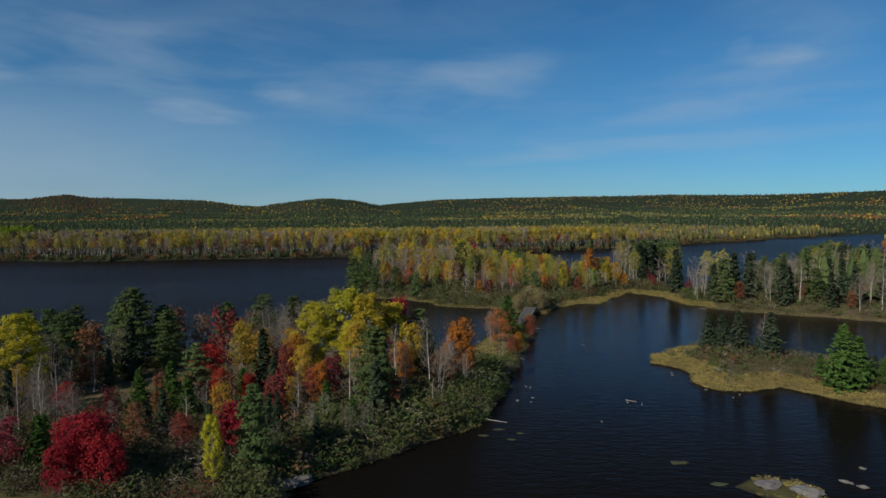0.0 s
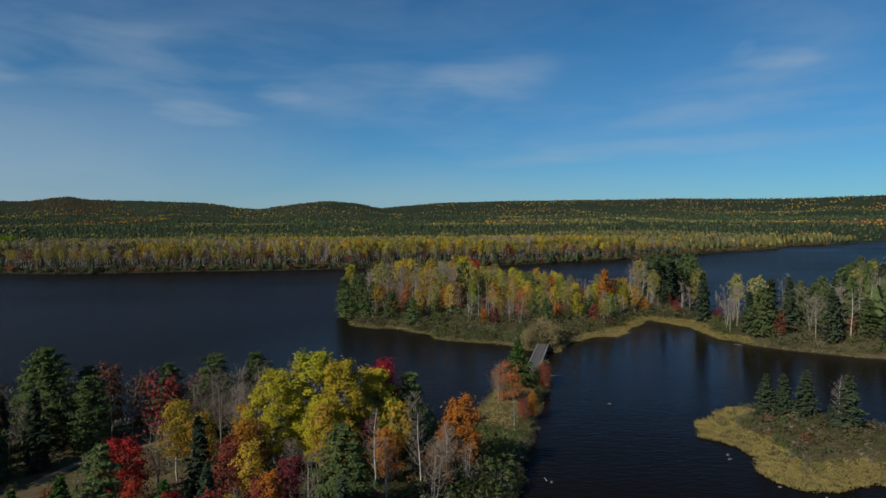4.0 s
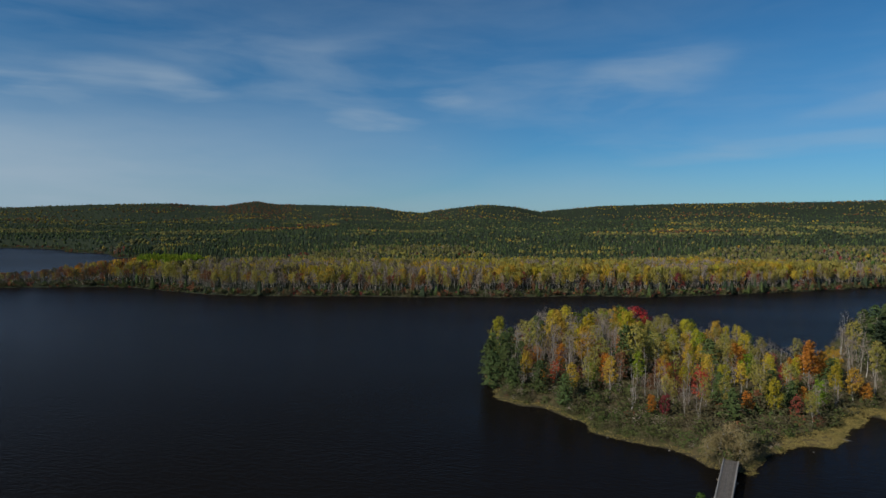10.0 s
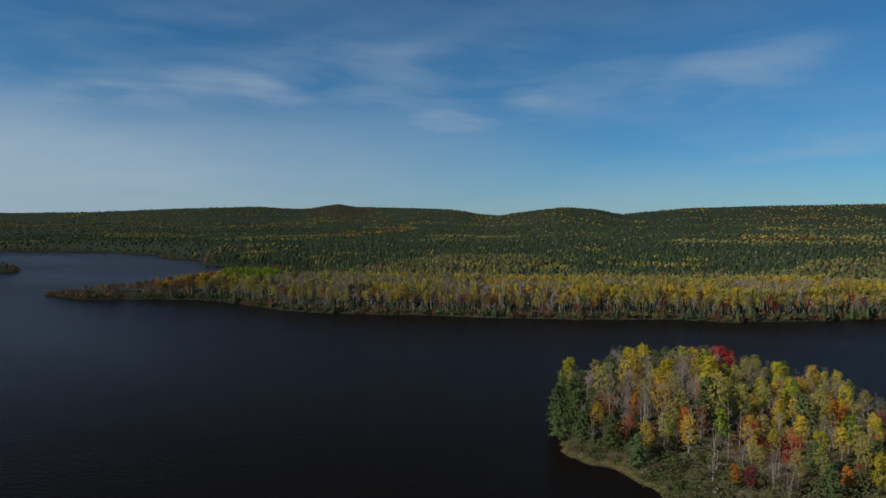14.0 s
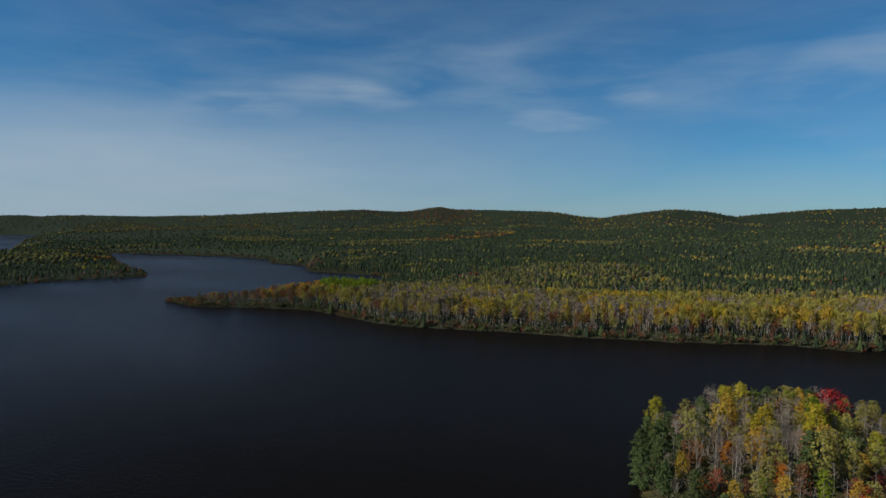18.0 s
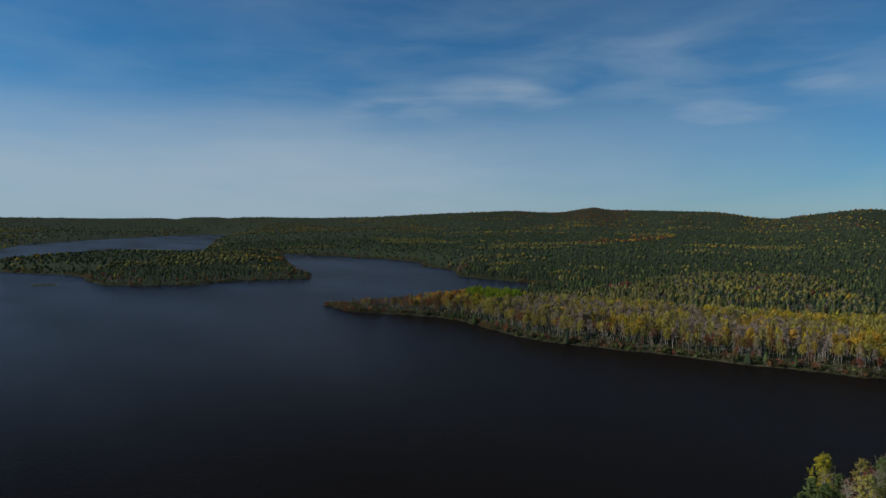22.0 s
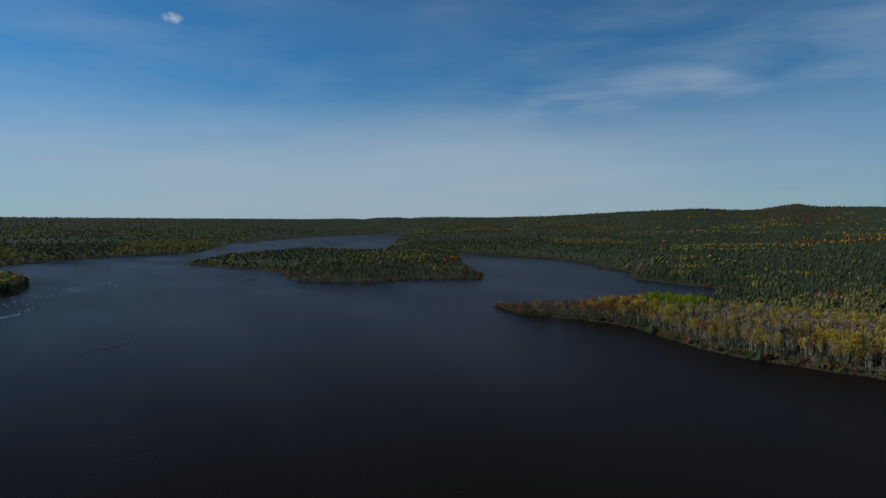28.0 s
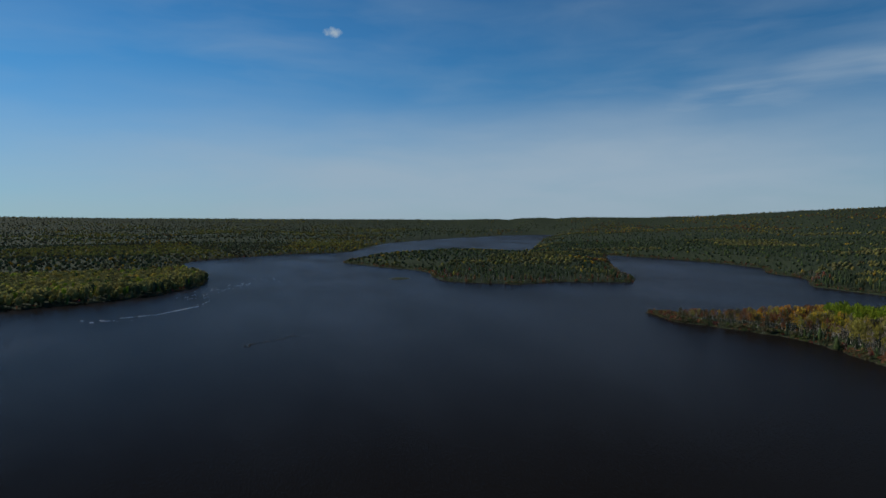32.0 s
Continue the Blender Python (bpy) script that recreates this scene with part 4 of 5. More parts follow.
def tiny_conifer(g, h, wide, tiers, sides):
    """Stacked ragged skirts, as quads from rim to stem."""
    vs, fs, at = [], [], 0
    for k in range(tiers):
        z0, z1 = h * (0.08 + 0.86 * k / tiers), h * (0.08 + 0.86 * (k + 1.9) / tiers)
        r = wide * (1 - k / tiers) ** 0.8
        a = np.arange(sides * 2) * np.pi / sides + g.uniform(0, 3)
        rr = r * np.where(np.arange(sides * 2) % 2, 0.62, 1.0) * g.uniform(0.8, 1.15, sides * 2)
        rim = np.stack([np.cos(a) * rr, np.sin(a) * rr, z0 + np.where(np.arange(sides * 2) % 2, 0.12, -0.02) * (z1 - z0)], 1)
        vs.append(np.vstack([rim, [[0, 0, min(z1, h)]]]))
        i = np.arange(sides) * 2
        fs.append(np.stack([at + (i - 1) % (2 * sides), at + i, at + (i + 1) % (2 * sides), np.full(sides, at + 2 * sides)], 1))
        at += 2 * sides + 1
    return np.concatenate(vs), np.concatenate(fs)


def crown_lump(g, h, wide, base, rings, sides, rough=0.22):
    """A lumpy closed crown from base * h up to h, as quads; narrow below, round above."""
    vs = []
    for k in range(rings):
        u = k / (rings - 1)
        r = wide * (0.12 + 0.95 * math.sin(math.pi * (0.10 + 0.82 * u)) ** 0.8)
        a = np.arange(sides) * 2 * np.pi / sides + 0.5 * k + g.uniform(0, 0.3)
        rr = r * g.uniform(1 - rough, 1 + rough, sides)
        z = h * (base + (1 - base) * u) + h * (1 - base) * g.uniform(-1, 1, sides) * 0.5 * rough / rings * 2
        vs.append(np.stack([np.cos(a) * rr, np.sin(a) * rr, z], 1))
    v = np.concatenate(vs)
    i = np.arange(rings - 1)[:, None] * sides
    k, l = np.arange(sides)[None], (np.arange(sides)[None] + 1) % sides
    f = np.stack([i + k, i + l, i + sides + l, i + sides + k], -1).reshape(-1, 4)
    top = np.array([[0.0, 0, h * 1.03]])
    t = (rings - 1) * sides
    cap = np.array([(t + q, t + (q + 1) % sides, t + (q + 2) % sides, len(v)) for q in range(0, sides, 2)])
    return np.vstack([v, top]), np.vstack([f, cap])


def both(a, b):
    return np.vstack([a[0], b[0]]), np.vstack([a[1], b[1] + len(a[0])])


def stem(h, r):
    return tube([(0, 0, 0), (0.1, 0.05, h)], [r, r * 0.35], 3)


def tile(g, proto, slot, x, y, z, scale, wide, slots):
    """Copies of a small tree's corners at many places, as one piece."""
    v, f = proto
    a = g.uniform(0, 6.28, len(x))
    c, s = np.cos(a)[:, None], np.sin(a)[:, None]
    w, t = (scale * wide)[:, None], scale[:, None]
    out = np.stack([(v[None, :, 0] * c - v[None, :, 1] * s) * w + x[:, None], (v[None, :, 0] * s + v[None, :, 1] * c) * w + y[:, None],
                    v[None, :, 2] * t + z[:, None]], -1)
    faces = f[None] + (np.arange(len(x)) * len(v))[:, None, None]
    tone = np.repeat(g.uniform(0.001, 1, len(x)), len(v))
    return out.reshape(-1, 3), faces.reshape(-1, f.shape[1]), np.repeat(slots, len(f)) if slots is not None else slot, tone


def wood(name, label, g, x, y, kinds, tall, protos, spread=None):
    """One stretch of woods. kinds: the colour of each tree; protos: by form, lists of small trees of height 1."""
    z = ground_z(x, y) - 0.3
    pieces = []
    form = np.array([{"pine": "con", "spruce": "con", "pine_light": "con", "twig": "bare"}.get(k, "broad") for k in kinds])
    slots = np.array([SLOT[k] for k in kinds])
    which = g.integers(0, 3, len(x))
    for f, some in protos.items():
        for k, (crown, trunk, bark) in enumerate(some):
            sel = (form == f) & (which % len(some) == k)
            if sel.any():
                wide = g.uniform(0.8, 1.25, sel.sum()) * (1 if spread is None else spread[sel])
                pieces.append(tile(g, crown, 0, x[sel], y[sel], z[sel], tall[sel], wide, slots[sel]))
                if trunk is not None:
                    pieces.append(tile(g, trunk, SLOT[bark], x[sel], y[sel], z[sel], tall[sel], wide, None))
    ob = part(name, pieces, WOOD_MATS)
    return tagged(ob, label, "woods", kind="stuff")


def choose(g, n, pairs):
    w = np.array([p[1] for p in pairs], float)
    return np.array([p[0] for p in pairs])[g.choice(len(pairs), n, p=w / w.sum())]


def ring(g, r0, r1, gap, a0=-42, a1=117):
    """Jittered places in a ring round the lake."""
    xs, ys = [], []
    for r in np.arange(r0, r1, gap):
        az = np.radians(np.arange(a0, a1, math.degrees(gap / r)))
        az = az + g.uniform(-0.5, 0.5, len(az)) * gap / r
        rr = r + g.uniform(-0.5, 0.5, len(az)) * gap
        xs.append(-np.sin(az) * rr)
        ys.append(60 + np.cos(az) * rr)
    return np.concatenate(xs), np.concatenate(ys)


def is_strip(x, y, d):
    """The belt of aspens along the far shore, out to the spit."""
    south = inland(x, y, [MAIN + MAIN2])
    return (x > -480) & (x < 420) & (y < 590) & (south < 95 + 25 * lattice(x, y, 60, 9)) & (y < 402 + np.maximum(0, x + 330) * 0.42 + 60)


g = np.random.default_rng(21)
def brush(g, base, wide, n, size, long=2.6):
    """A slender crown of upright leafy sprays, thick above and thinning below."""
    u = g.uniform(0, 1, n) ** 0.75
    r = wide * np.sin(np.pi * np.clip(0.12 + 0.80 * u, 0, 1)) ** 0.7 * g.uniform(0.15, 1, n) ** 0.5
    a = g.uniform(0, 6.28, n)
    c = np.stack([np.cos(a) * r, np.sin(a) * r, base + (1 - base) * u], 1)
    up = g.normal(size=(n, 3)) * 0.30 + [0, 0, 1] + c * [1.2, 1.2, 0]
    up /= np.linalg.norm(up, axis=1, keepdims=True)
    side = np.cross(up, np.stack([np.cos(a), np.sin(a), 0 * a], 1) + g.normal(size=(n, 3)) * 0.5)
    side /= np.linalg.norm(side, axis=1, keepdims=True) + 1e-9
    s = (size * g.uniform(0.6, 1.3, n))[:, None]
    v = np.stack([c - up * s * long / 2, c - side * s / 2, c + up * s * long / 2, c + side * s / 2], 1)
    return v.reshape(-1, 3), np.arange(4 * n).reshape(-1, 4)


MID = {"broad": [(brush(g, 0.50, 0.21, 70, 0.048), stem(0.85, 0.009), "aspen_bark"), (brush(g, 0.56, 0.20, 66, 0.048), stem(0.85, 0.009), "birch"),
                 (brush(g, 0.42, 0.19, 72, 0.046), stem(0.8, 0.009), "aspen_bark")],
       "bare": [(tiny_twigs(g, 1, 0.27, 62, 0.016), stem(0.95, 0.008), "aspen_bark"), (tiny_twigs(g, 1, 0.30, 62, 0.017), stem(0.95, 0.008), "aspen_bark"), (tiny_twigs(g, 1, 0.25, 56, 0.016), stem(0.95, 0.010), "birch")],
       "con": [(tiny_conifer(g, 1, 0.30, 7, 6), stem(0.3, 0.012), "bark"), (tiny_conifer(g, 1, 0.36, 6, 6), stem(0.3, 0.012), "bark")]}
SMALL = {"broad": [(both(crown_lump(g, 0.9, 0.15, 0.3, 3, 4, 0.4), brush(g, 0.28, 0.22, 17, 0.085, 2.0)), None, ""), (both(crown_lump(g, 0.88, 0.17, 0.3, 3, 4, 0.4), brush(g, 0.28, 0.25, 17, 0.085, 2.0)), None, ""),
                   (both(crown_lump(g, 0.9, 0.13, 0.36, 3, 4, 0.4), brush(g, 0.3, 0.20, 17, 0.08, 2.0)), None, "")],
         "bare": [(tiny_twigs(g, 1, 0.26, 18, 0.030), stem(0.9, 0.012), "aspen_bark")],
         "con": [(tiny_conifer(g, 1, 0.17, 4, 4), None, ""), (tiny_conifer(g, 1, 0.20, 3, 4), None, ""), (both(crown_lump(g, 0.95, 0.13, 0.15, 3, 4, 0.4), brush(g, 0.15, 0.19, 9, 0.10, 1.6)), None, "")]}
DOTS = {"broad": [(crown_lump(g, 0.9, 0.5, 0.1, 3, 4, 0.3), None, ""), (crown_lump(g, 0.9, 0.6, 0.1, 3, 4, 0.3), None, "")],
        "bare": [(crown_lump(g, 0.9, 0.5, 0.1, 3, 4, 0.3), None, "")],
        "con": [(tiny_conifer(g, 1, 0.42, 2, 3), None, ""), (tiny_conifer(g, 1.0, 0.36, 2, 3), None, ""), (crown_lump(g, 0.85, 0.45, 0.1, 3, 4, 0.35), None, "")]}


def along(g, land, gap, deep, box=(-1e9, -1e9, 1e9, 1e9)):
    """Places within deep metres of a stretch of shore, about gap metres apart."""
    p = np.array(land, float)
    xs, ys = [], []
    for (ax, ay), (bx, by) in zip(p, np.roll(p, -1, 0)):
        n = int(math.hypot(bx - ax, by - ay) * 2.4 * deep / gap ** 2) + 1
        t, u, v = g.uniform(0, 1, n), g.uniform(-deep, deep, n) * 1.4, g.uniform(-deep, deep, n) * 1.4
        xs.append(ax + t * (bx - ax) + u)
        ys.append(ay + t * (by - ay) + v)
    x, y = np.concatenate(xs), np.concatenate(ys)
    ok = (x > box[0]) & (y > box[1]) & (x < box[2]) & (y < box[3])
    x, y = x[ok], y[ok]
    return x, y, inland(x, y)


# belt along the far shore
x, y = g.uniform(-475, 420, 15000), g.uniform(368, 600, 15000)
d = inland(x, y, [MAIN + MAIN2])
ok = is_strip(x, y, d) & (d > 0.8)
x, y, d = x[ok], y[ok], d[ok]
hue, grey = lattice(x, y, 34, 4), lattice(x, y, 46, 8)
inner = d > 13 + 12 * lattice(x, y, 30, 17)
kinds = choose(g, len(x), [("aspen_olive", 70), ("aspen_yellow", 12), ("twig", 7), ("aspen_gold", 11)])
kinds = np.where((hue > 0.64) & (kinds != "twig"), choose(g, len(x), [("aspen_gold", 60), ("aspen_yellow", 12), ("aspen_olive", 28)]), kinds)
kinds = np.where((hue < 0.36) & (kinds == "aspen_yellow"), "aspen_olive", kinds)
kinds = np.where((grey > 0.72) & (g.uniform(0, 1, len(x)) < 0.75), "twig", kinds)
kinds = np.where(~inner, choose(g, len(x), [("twig", 36), ("aspen_olive", 36), ("rust", 11), ("aspen_gold", 11), ("dull_red", 4)]), kinds)
kinds = np.where((x < -130) & inner & (g.uniform(0, 1, len(x)) < 0.35), choose(g, len(x), [("twig", 46), ("shrub", 24), ("aspen_olive", 30)]), kinds)
edge = d < 8
dark = lattice(x, y, 16, 23) > 0.42
kinds = np.where(edge, np.where(dark, choose(g, len(x), [("pine", 18), ("spruce", 40), ("rust", 18), ("twig", 22), ("shrub", 14)]),
                                choose(g, len(x), [("pine", 5), ("rust", 24), ("twig", 38), ("dull_red", 5), ("shrub", 24)])), kinds)
spit = x < -345
kinds = np.where(spit & ~edge, choose(g, len(x), [("rust", 26), ("aspen_gold", 10), ("shrub", 24), ("aspen_olive", 10), ("twig", 24), ("orange", 6)]), kinds)
kinds = np.where(spit & np.isin(kinds, ["pine", "spruce"]), choose(g, len(x), [("rust", 40), ("orange", 12), ("twig", 26), ("shrub", 22)]), kinds)
grove = np.hypot((x - (-327)) / 25, (y - 456) / 19) < 1
kinds = np.where(grove, "green", kinds)
tall = np.where(inner, g.uniform(13.0, 16.0, len(x)), g.uniform(9.5, 13.0, len(x))) * np.clip((x + 520) / 170, 0.6, 1) * np.where(edge, g.uniform(0.25, 0.72, len(x)), 1)
tall = np.where(grove, g.uniform(16, 19, len(x)), tall)
tall = np.where(edge & np.isin(kinds, ["pine", "spruce"]), g.uniform(4.5, 9.5, len(x)), tall)
wood("far_shore_woods", "belt of yellow and leafless aspens along the far shore", g, x, y, kinds, tall, MID)

# woods from the belt to the hills
rings = [ring(g, 340, 680, 5.8), ring(g, 680, 1000, 7.0)]
x, y = (np.concatenate(some) for some in zip(*rings))
d = inland(x, y)
ok = (d > 3) & ~is_strip(x, y, d) & ~((x > -40) & (y < 340)) & (d < 700) & (np.hypot(x + 843, y - 241) > 35)
x, y, d = x[ok], y[ok], d[ok]
west = (y < 120) & (x < -600)
isle = (x < -600) & ~west
# behind the belt a leafy slope with bare and dark rows at its foot, then conifers
leafy_slope = (x > -330) & (y < 690 + 280 * lattice(x, y, 230, 13) + 0.35 * np.maximum(x, -100))
patch, drift = lattice(x, y, 46, 11), lattice(x, y, 160, 12)
con = np.where(leafy_slope, 0.16 + 0.4 * (drift > 0.66), 0.95 - 0.72 * (patch > 0.84))
con = np.where(isle, np.where((d < 24) & (x > -870), 0.10, 0.95 - 0.55 * (patch > 0.70) * (x > -900)), con)
# more dark conifers at the western waterline stand in for its shaded front
con = np.where(west, 0.05 + 0.4 * (d < 7), con)
kinds = np.where(g.uniform(0, 1, len(x)) < con, choose(g, len(x), [("pine", 22), ("spruce", 78)]),
                 np.where(patch < 0.55, choose(g, len(x), [("sage", 62), ("aspen_olive", 6), ("shrub", 8), ("twig", 14), ("pine_light", 10)]),
                          np.where(patch < 0.74, choose(g, len(x), [("twig", 60), ("sage", 32), ("rust", 6), ("dull_red", 2)]), choose(g, len(x), [("aspen_gold", 5), ("aspen_olive", 35), ("sage", 60)]))))
kinds = np.where(isle & (d < 22) & np.isin(kinds, ["aspen_olive", "sage", "shrub"]), choose(g, len(x), [("twig", 66), ("rust", 16), ("shrub", 18)]), kinds)
kinds = np.where(west & np.isin(kinds, ["twig", "shrub", "rust"]), choose(g, len(x), [("sage", 40), ("aspen_olive", 40), ("green", 20)]), kinds)
tall = g.uniform(7.0, 11.0, len(x)) * np.where(d < 8, 0.85, 1) * np.where(isle, 0.85, 1) * np.where(west, 1.3, 1)
grove = np.hypot((x - (-327)) / 25, (y - 456) / 19) < 1
kinds = np.where(grove, "green", kinds)
tall = np.where(grove, g.uniform(16, 19, len(x)), tall)
deep = np.clip((d - 30) / 25, 0, 1) * np.clip((np.hypot(x, y - 60) - 560) / 80, 0, 1)
wood("lakeside_woods", "mixed pine and aspen woods behind the lake shores", g, x, y, kinds, tall * (1 - 0.42 * deep), SMALL, (1 + 0.75 * deep) * np.where(west, 1.6, 1))


def hill_kinds(x, y):
    """Conifers on the low ground, with yellow stands in drifts; more of them on the ridges and all over the western plain."""
    a, b, c = lattice(x, y, 210, 14), lattice(x, y, 70, 15), lattice(x, y, 380, 19)
    r, az = np.hypot(x, y - 60), np.degrees(np.arctan2(-x, y - 60))
    ridge = np.clip((r - 2100) / 700, 0, 1)
    leafy = 0.02 + 0.92 * ((a > 0.66) & (b > 0.36)) + 0.8 * (b > 0.90)
    leafy = np.maximum(leafy, 0.9 * ridge * (c > 0.48) * (b > 0.42) * (az < 62))
    leafy = np.where(az > 78, 0.30 + 0.60 * (a > 0.52), leafy)
    leafy = np.where((az < 20) & (r < 2100), 0.04 + 0.75 * (a > 0.66) * (b > 0.4), leafy)
    red = (np.hypot((az - 31.8) / 3.6, (r - 3700) / 480) < 1) | (np.hypot((az - 37) / 3.0, (r - 3650) / 200) < 1) & (b > 0.4)
    warm = lattice(x, y, 170, 16)
    k = np.where(g.uniform(0, 1, len(x)) > leafy, choose(g, len(x), [("pine", 20), ("spruce", 80)]),
                 np.where(warm < 0.55, choose(g, len(x), [("sage", 74), ("aspen_olive", 8), ("shrub", 18)]),
                          np.where(warm < 0.75, choose(g, len(x), [("aspen_gold", 12), ("sage", 64), ("aspen_olive", 10), ("shrub", 14)]), choose(g, len(x), [("rust", 40), ("aspen_gold", 14), ("shrub", 46)]))))
    k = np.where((az > 78) & np.isin(k, ["sage", "rust"]), np.where(a > 0.60, "aspen_olive", np.where(b > 0.6, "sage", "shrub")), k)
    # a rust and gold cast along the ridge tops
    k = np.where((ridge > 0.8) & (az < 62) & (k == "sage") & (g.uniform(0, 1, len(x)) < 0.35), np.where(warm > 0.5, "aspen_gold", "rust"), k)
    return np.where(red & (g.uniform(0, 1, len(x)) < 0.9), "rust", k)


x, y = ring(g, 1000, 2000, 11.2)
d = inland(x, y)
ok = d > 4
x, y, d = x[ok], y[ok], d[ok]
wood("hill_foot_woods", "dark conifer woods with yellow patches below the hills", g, x, y, hill_kinds(x, y), g.uniform(3.8, 6.0, len(x)), DOTS)
x, y = ring(g, 2000, 4500, 23.0)
d = inland(x, y)
ok = (d > 6) & (np.hypot(x, y - 60) < np.interp(np.degrees(np.arctan2(-x, y - 60)), CREST_AT, FAR) + 60)
x, y = x[ok], y[ok]
wood("hill_woods", "distant wooded hills, dark green with autumn patches", g, x, y, hill_kinds(x, y), g.uniform(4.5, 7.0, len(x)), DOTS)


x, y = ring(g, 130, 520, 6.8, -75, -8)
d = inland(x, y, [ISLAND])
ok = (d > 27) & (x > 85)
x, y, d = x[ok], y[ok], d[ok]
kinds = choose(g, len(x), [("aspen_olive", 40), ("twig", 34), ("aspen_yellow", 14), ("aspen_gold", 8), ("pine", 8), ("rust", 4)])
kinds = np.where(lattice(x, y, 45, 31) > 0.66, "pine", kinds)
wood("east_woods", "mixed yellow aspen and pine woods on the eastern shore", g, x, y, kinds, g.uniform(11, 16, len(x)), MID)


# ---- shrubs and grass ----
def bush(g, n, size, r=0.5):
    pts = ball(g, n, 1.0, 0.35) * [r, r, 0.5] + [0, 0, 0.48]
    return leaves(g, pts, size * 0.8, 0.0, 2.4, (pts - [0, 0, 0.4]) * 0.9 + [0, 0, 0.1])


def twig_bush(g, n, thin=0.03):
    v, f = leaves(g, ball(g, n, 1.0, 0.2) * [0.45, 0.45, 0.42] + [0, 0, 0.5], thin, 0.0, 0.30 / thin)
    return v, f


SHRUB_MATS = ["shrub", "shrub_green", "rust", "twig", "dull_red", "aspen_olive", "orange", "grass"]
HEDGE = [bush(g, 40, 0.11), bush(g, 40, 0.115, 0.6), bush(g, 40, 0.11, 0.42)]
BRUSH = [twig_bush(g, 40), twig_bush(g, 34)]
LOW = [bush(g, 14, 0.30), bush(g, 13, 0.32, 0.6), bush(g, 14, 0.28, 0.42)]
NEAR_HEDGE = [bush(g, 80, 0.072), bush(g, 78, 0.074, 0.6), bush(g, 80, 0.070, 0.42)]
NEAR_BRUSH = [twig_bush(g, 60, 0.016), twig_bush(g, 54, 0.018)]


def thicket(name, label, x, y, tall, kinds, hedge=HEDGE, brush=BRUSH):
    z = ground_z(x, y) - 0.1
    slots = np.array([SHRUB_MATS.index(k) for k in kinds])
    which = g.integers(0, 3, len(x))
    pieces = []
    for some, sel0 in ((hedge, slots != 3), (brush, slots == 3)):
        for k, proto in enumerate(some):
            sel = sel0 & (which % len(some) == k)
            if sel.any():
                pieces.append(tile(g, proto, 0, x[sel], y[sel], z[sel], tall[sel], g.uniform(0.9, 1.6, sel.sum()), slots[sel]))
    ob = part(name, pieces, SHRUB_MATS)
    return tagged(ob, label, "shrubs", kind="stuff")


def spots(n, box):
    x, y = g.uniform(box[0], box[2], n), g.uniform(box[1], box[3], n)
    return x, y, inland(x, y)


parts = [spots(1100, (-80, 53, 8, 118)), spots(1100, (-62, 53, -12, 82)), along(g, NEAR, 1.0, 7, (-20, 58, 13, 112)), along(g, NEAR, 1.5, 2.2, (2, 110, 24, 150))]
x, y, d = (np.concatenate(some) for some in zip(*parts))
ok = (d > -0.3) & (y > 46 - 0.2 * x) & ~((x > 4) & (y > 118) & (d > 2.0))
x, y, d = x[ok], y[ok], d[ok]
right = (x > -20) & (d < 9)
kinds = np.where(right, choose(g, len(x), [("shrub_green", 62), ("shrub", 26), ("twig", 12), ("rust", 2)]),
                 choose(g, len(x), [("shrub", 50), ("twig", 20), ("rust", 10), ("dull_red", 3), ("shrub_green", 16)]))
low = np.array([clearing(*p) for p in zip(x, y)])
tall = np.where(right, g.uniform(1.6, 3.8, len(x)), g.uniform(0.8, 2.8, len(x))) * np.clip(0.45 + d / 3, 0.5, 1) * np.where((y > 106) & (x > -2), 0.5, 1)
ok = low > 0.2
tall = np.minimum(tall, np.maximum(low, 0.45))
x, y, tall, kinds = x[ok], y[ok], tall[ok], kinds[ok]
thicket("point_shrubs", "tangled green alder and brown shrubs under the trees", x, y, tall, kinds, NEAR_HEDGE, NEAR_BRUSH)
parts = [spots(3400, (-40, 165, 76, 235)), spots(1200, (-40, 235, 130, 350)), spots(2000, (70, 120, 200, 230)), along(g, ISLAND, 1.5, 3, (-45, 100, 175, 360))]
x, y, d = (np.concatenate(some) for some in zip(*parts))
ok = (d > 0.5) & (d < 22) & ~((x > 36) & (x < 82) & (y < 222) & (d < 3.5))
x, y, d = x[ok], y[ok], d[ok]
kinds = choose(g, len(x), [("shrub", 58), ("twig", 6), ("shrub_green", 38), ("rust", 2)])
tall = g.uniform(1.2, 3.4, len(x)) * np.clip(0.3 + d / 5, 0.35, 1) * np.where((d > 16), 1.3, 1)
thicket("island_shrubs", "grey-brown shrub belt along the island and its shore", x, y, tall, kinds)
x, y, d = spots(3600, (38, 56, 112, 128))
ok = (d > 1.0) & (inland(x - 2.3, y - 2.3) > 0.3)
x, y, d = x[ok], y[ok], d[ok]
thicket("islet_shrubs", "dull brown and green shrubs on the low islet", x, y, g.uniform(0.8, 1.9, len(x)) * np.clip(0.3 + d / 5, 0.35, 1),
        choose(g, len(x), [("shrub", 60), ("shrub_green", 22), ("rust", 10), ("twig", 12)]))

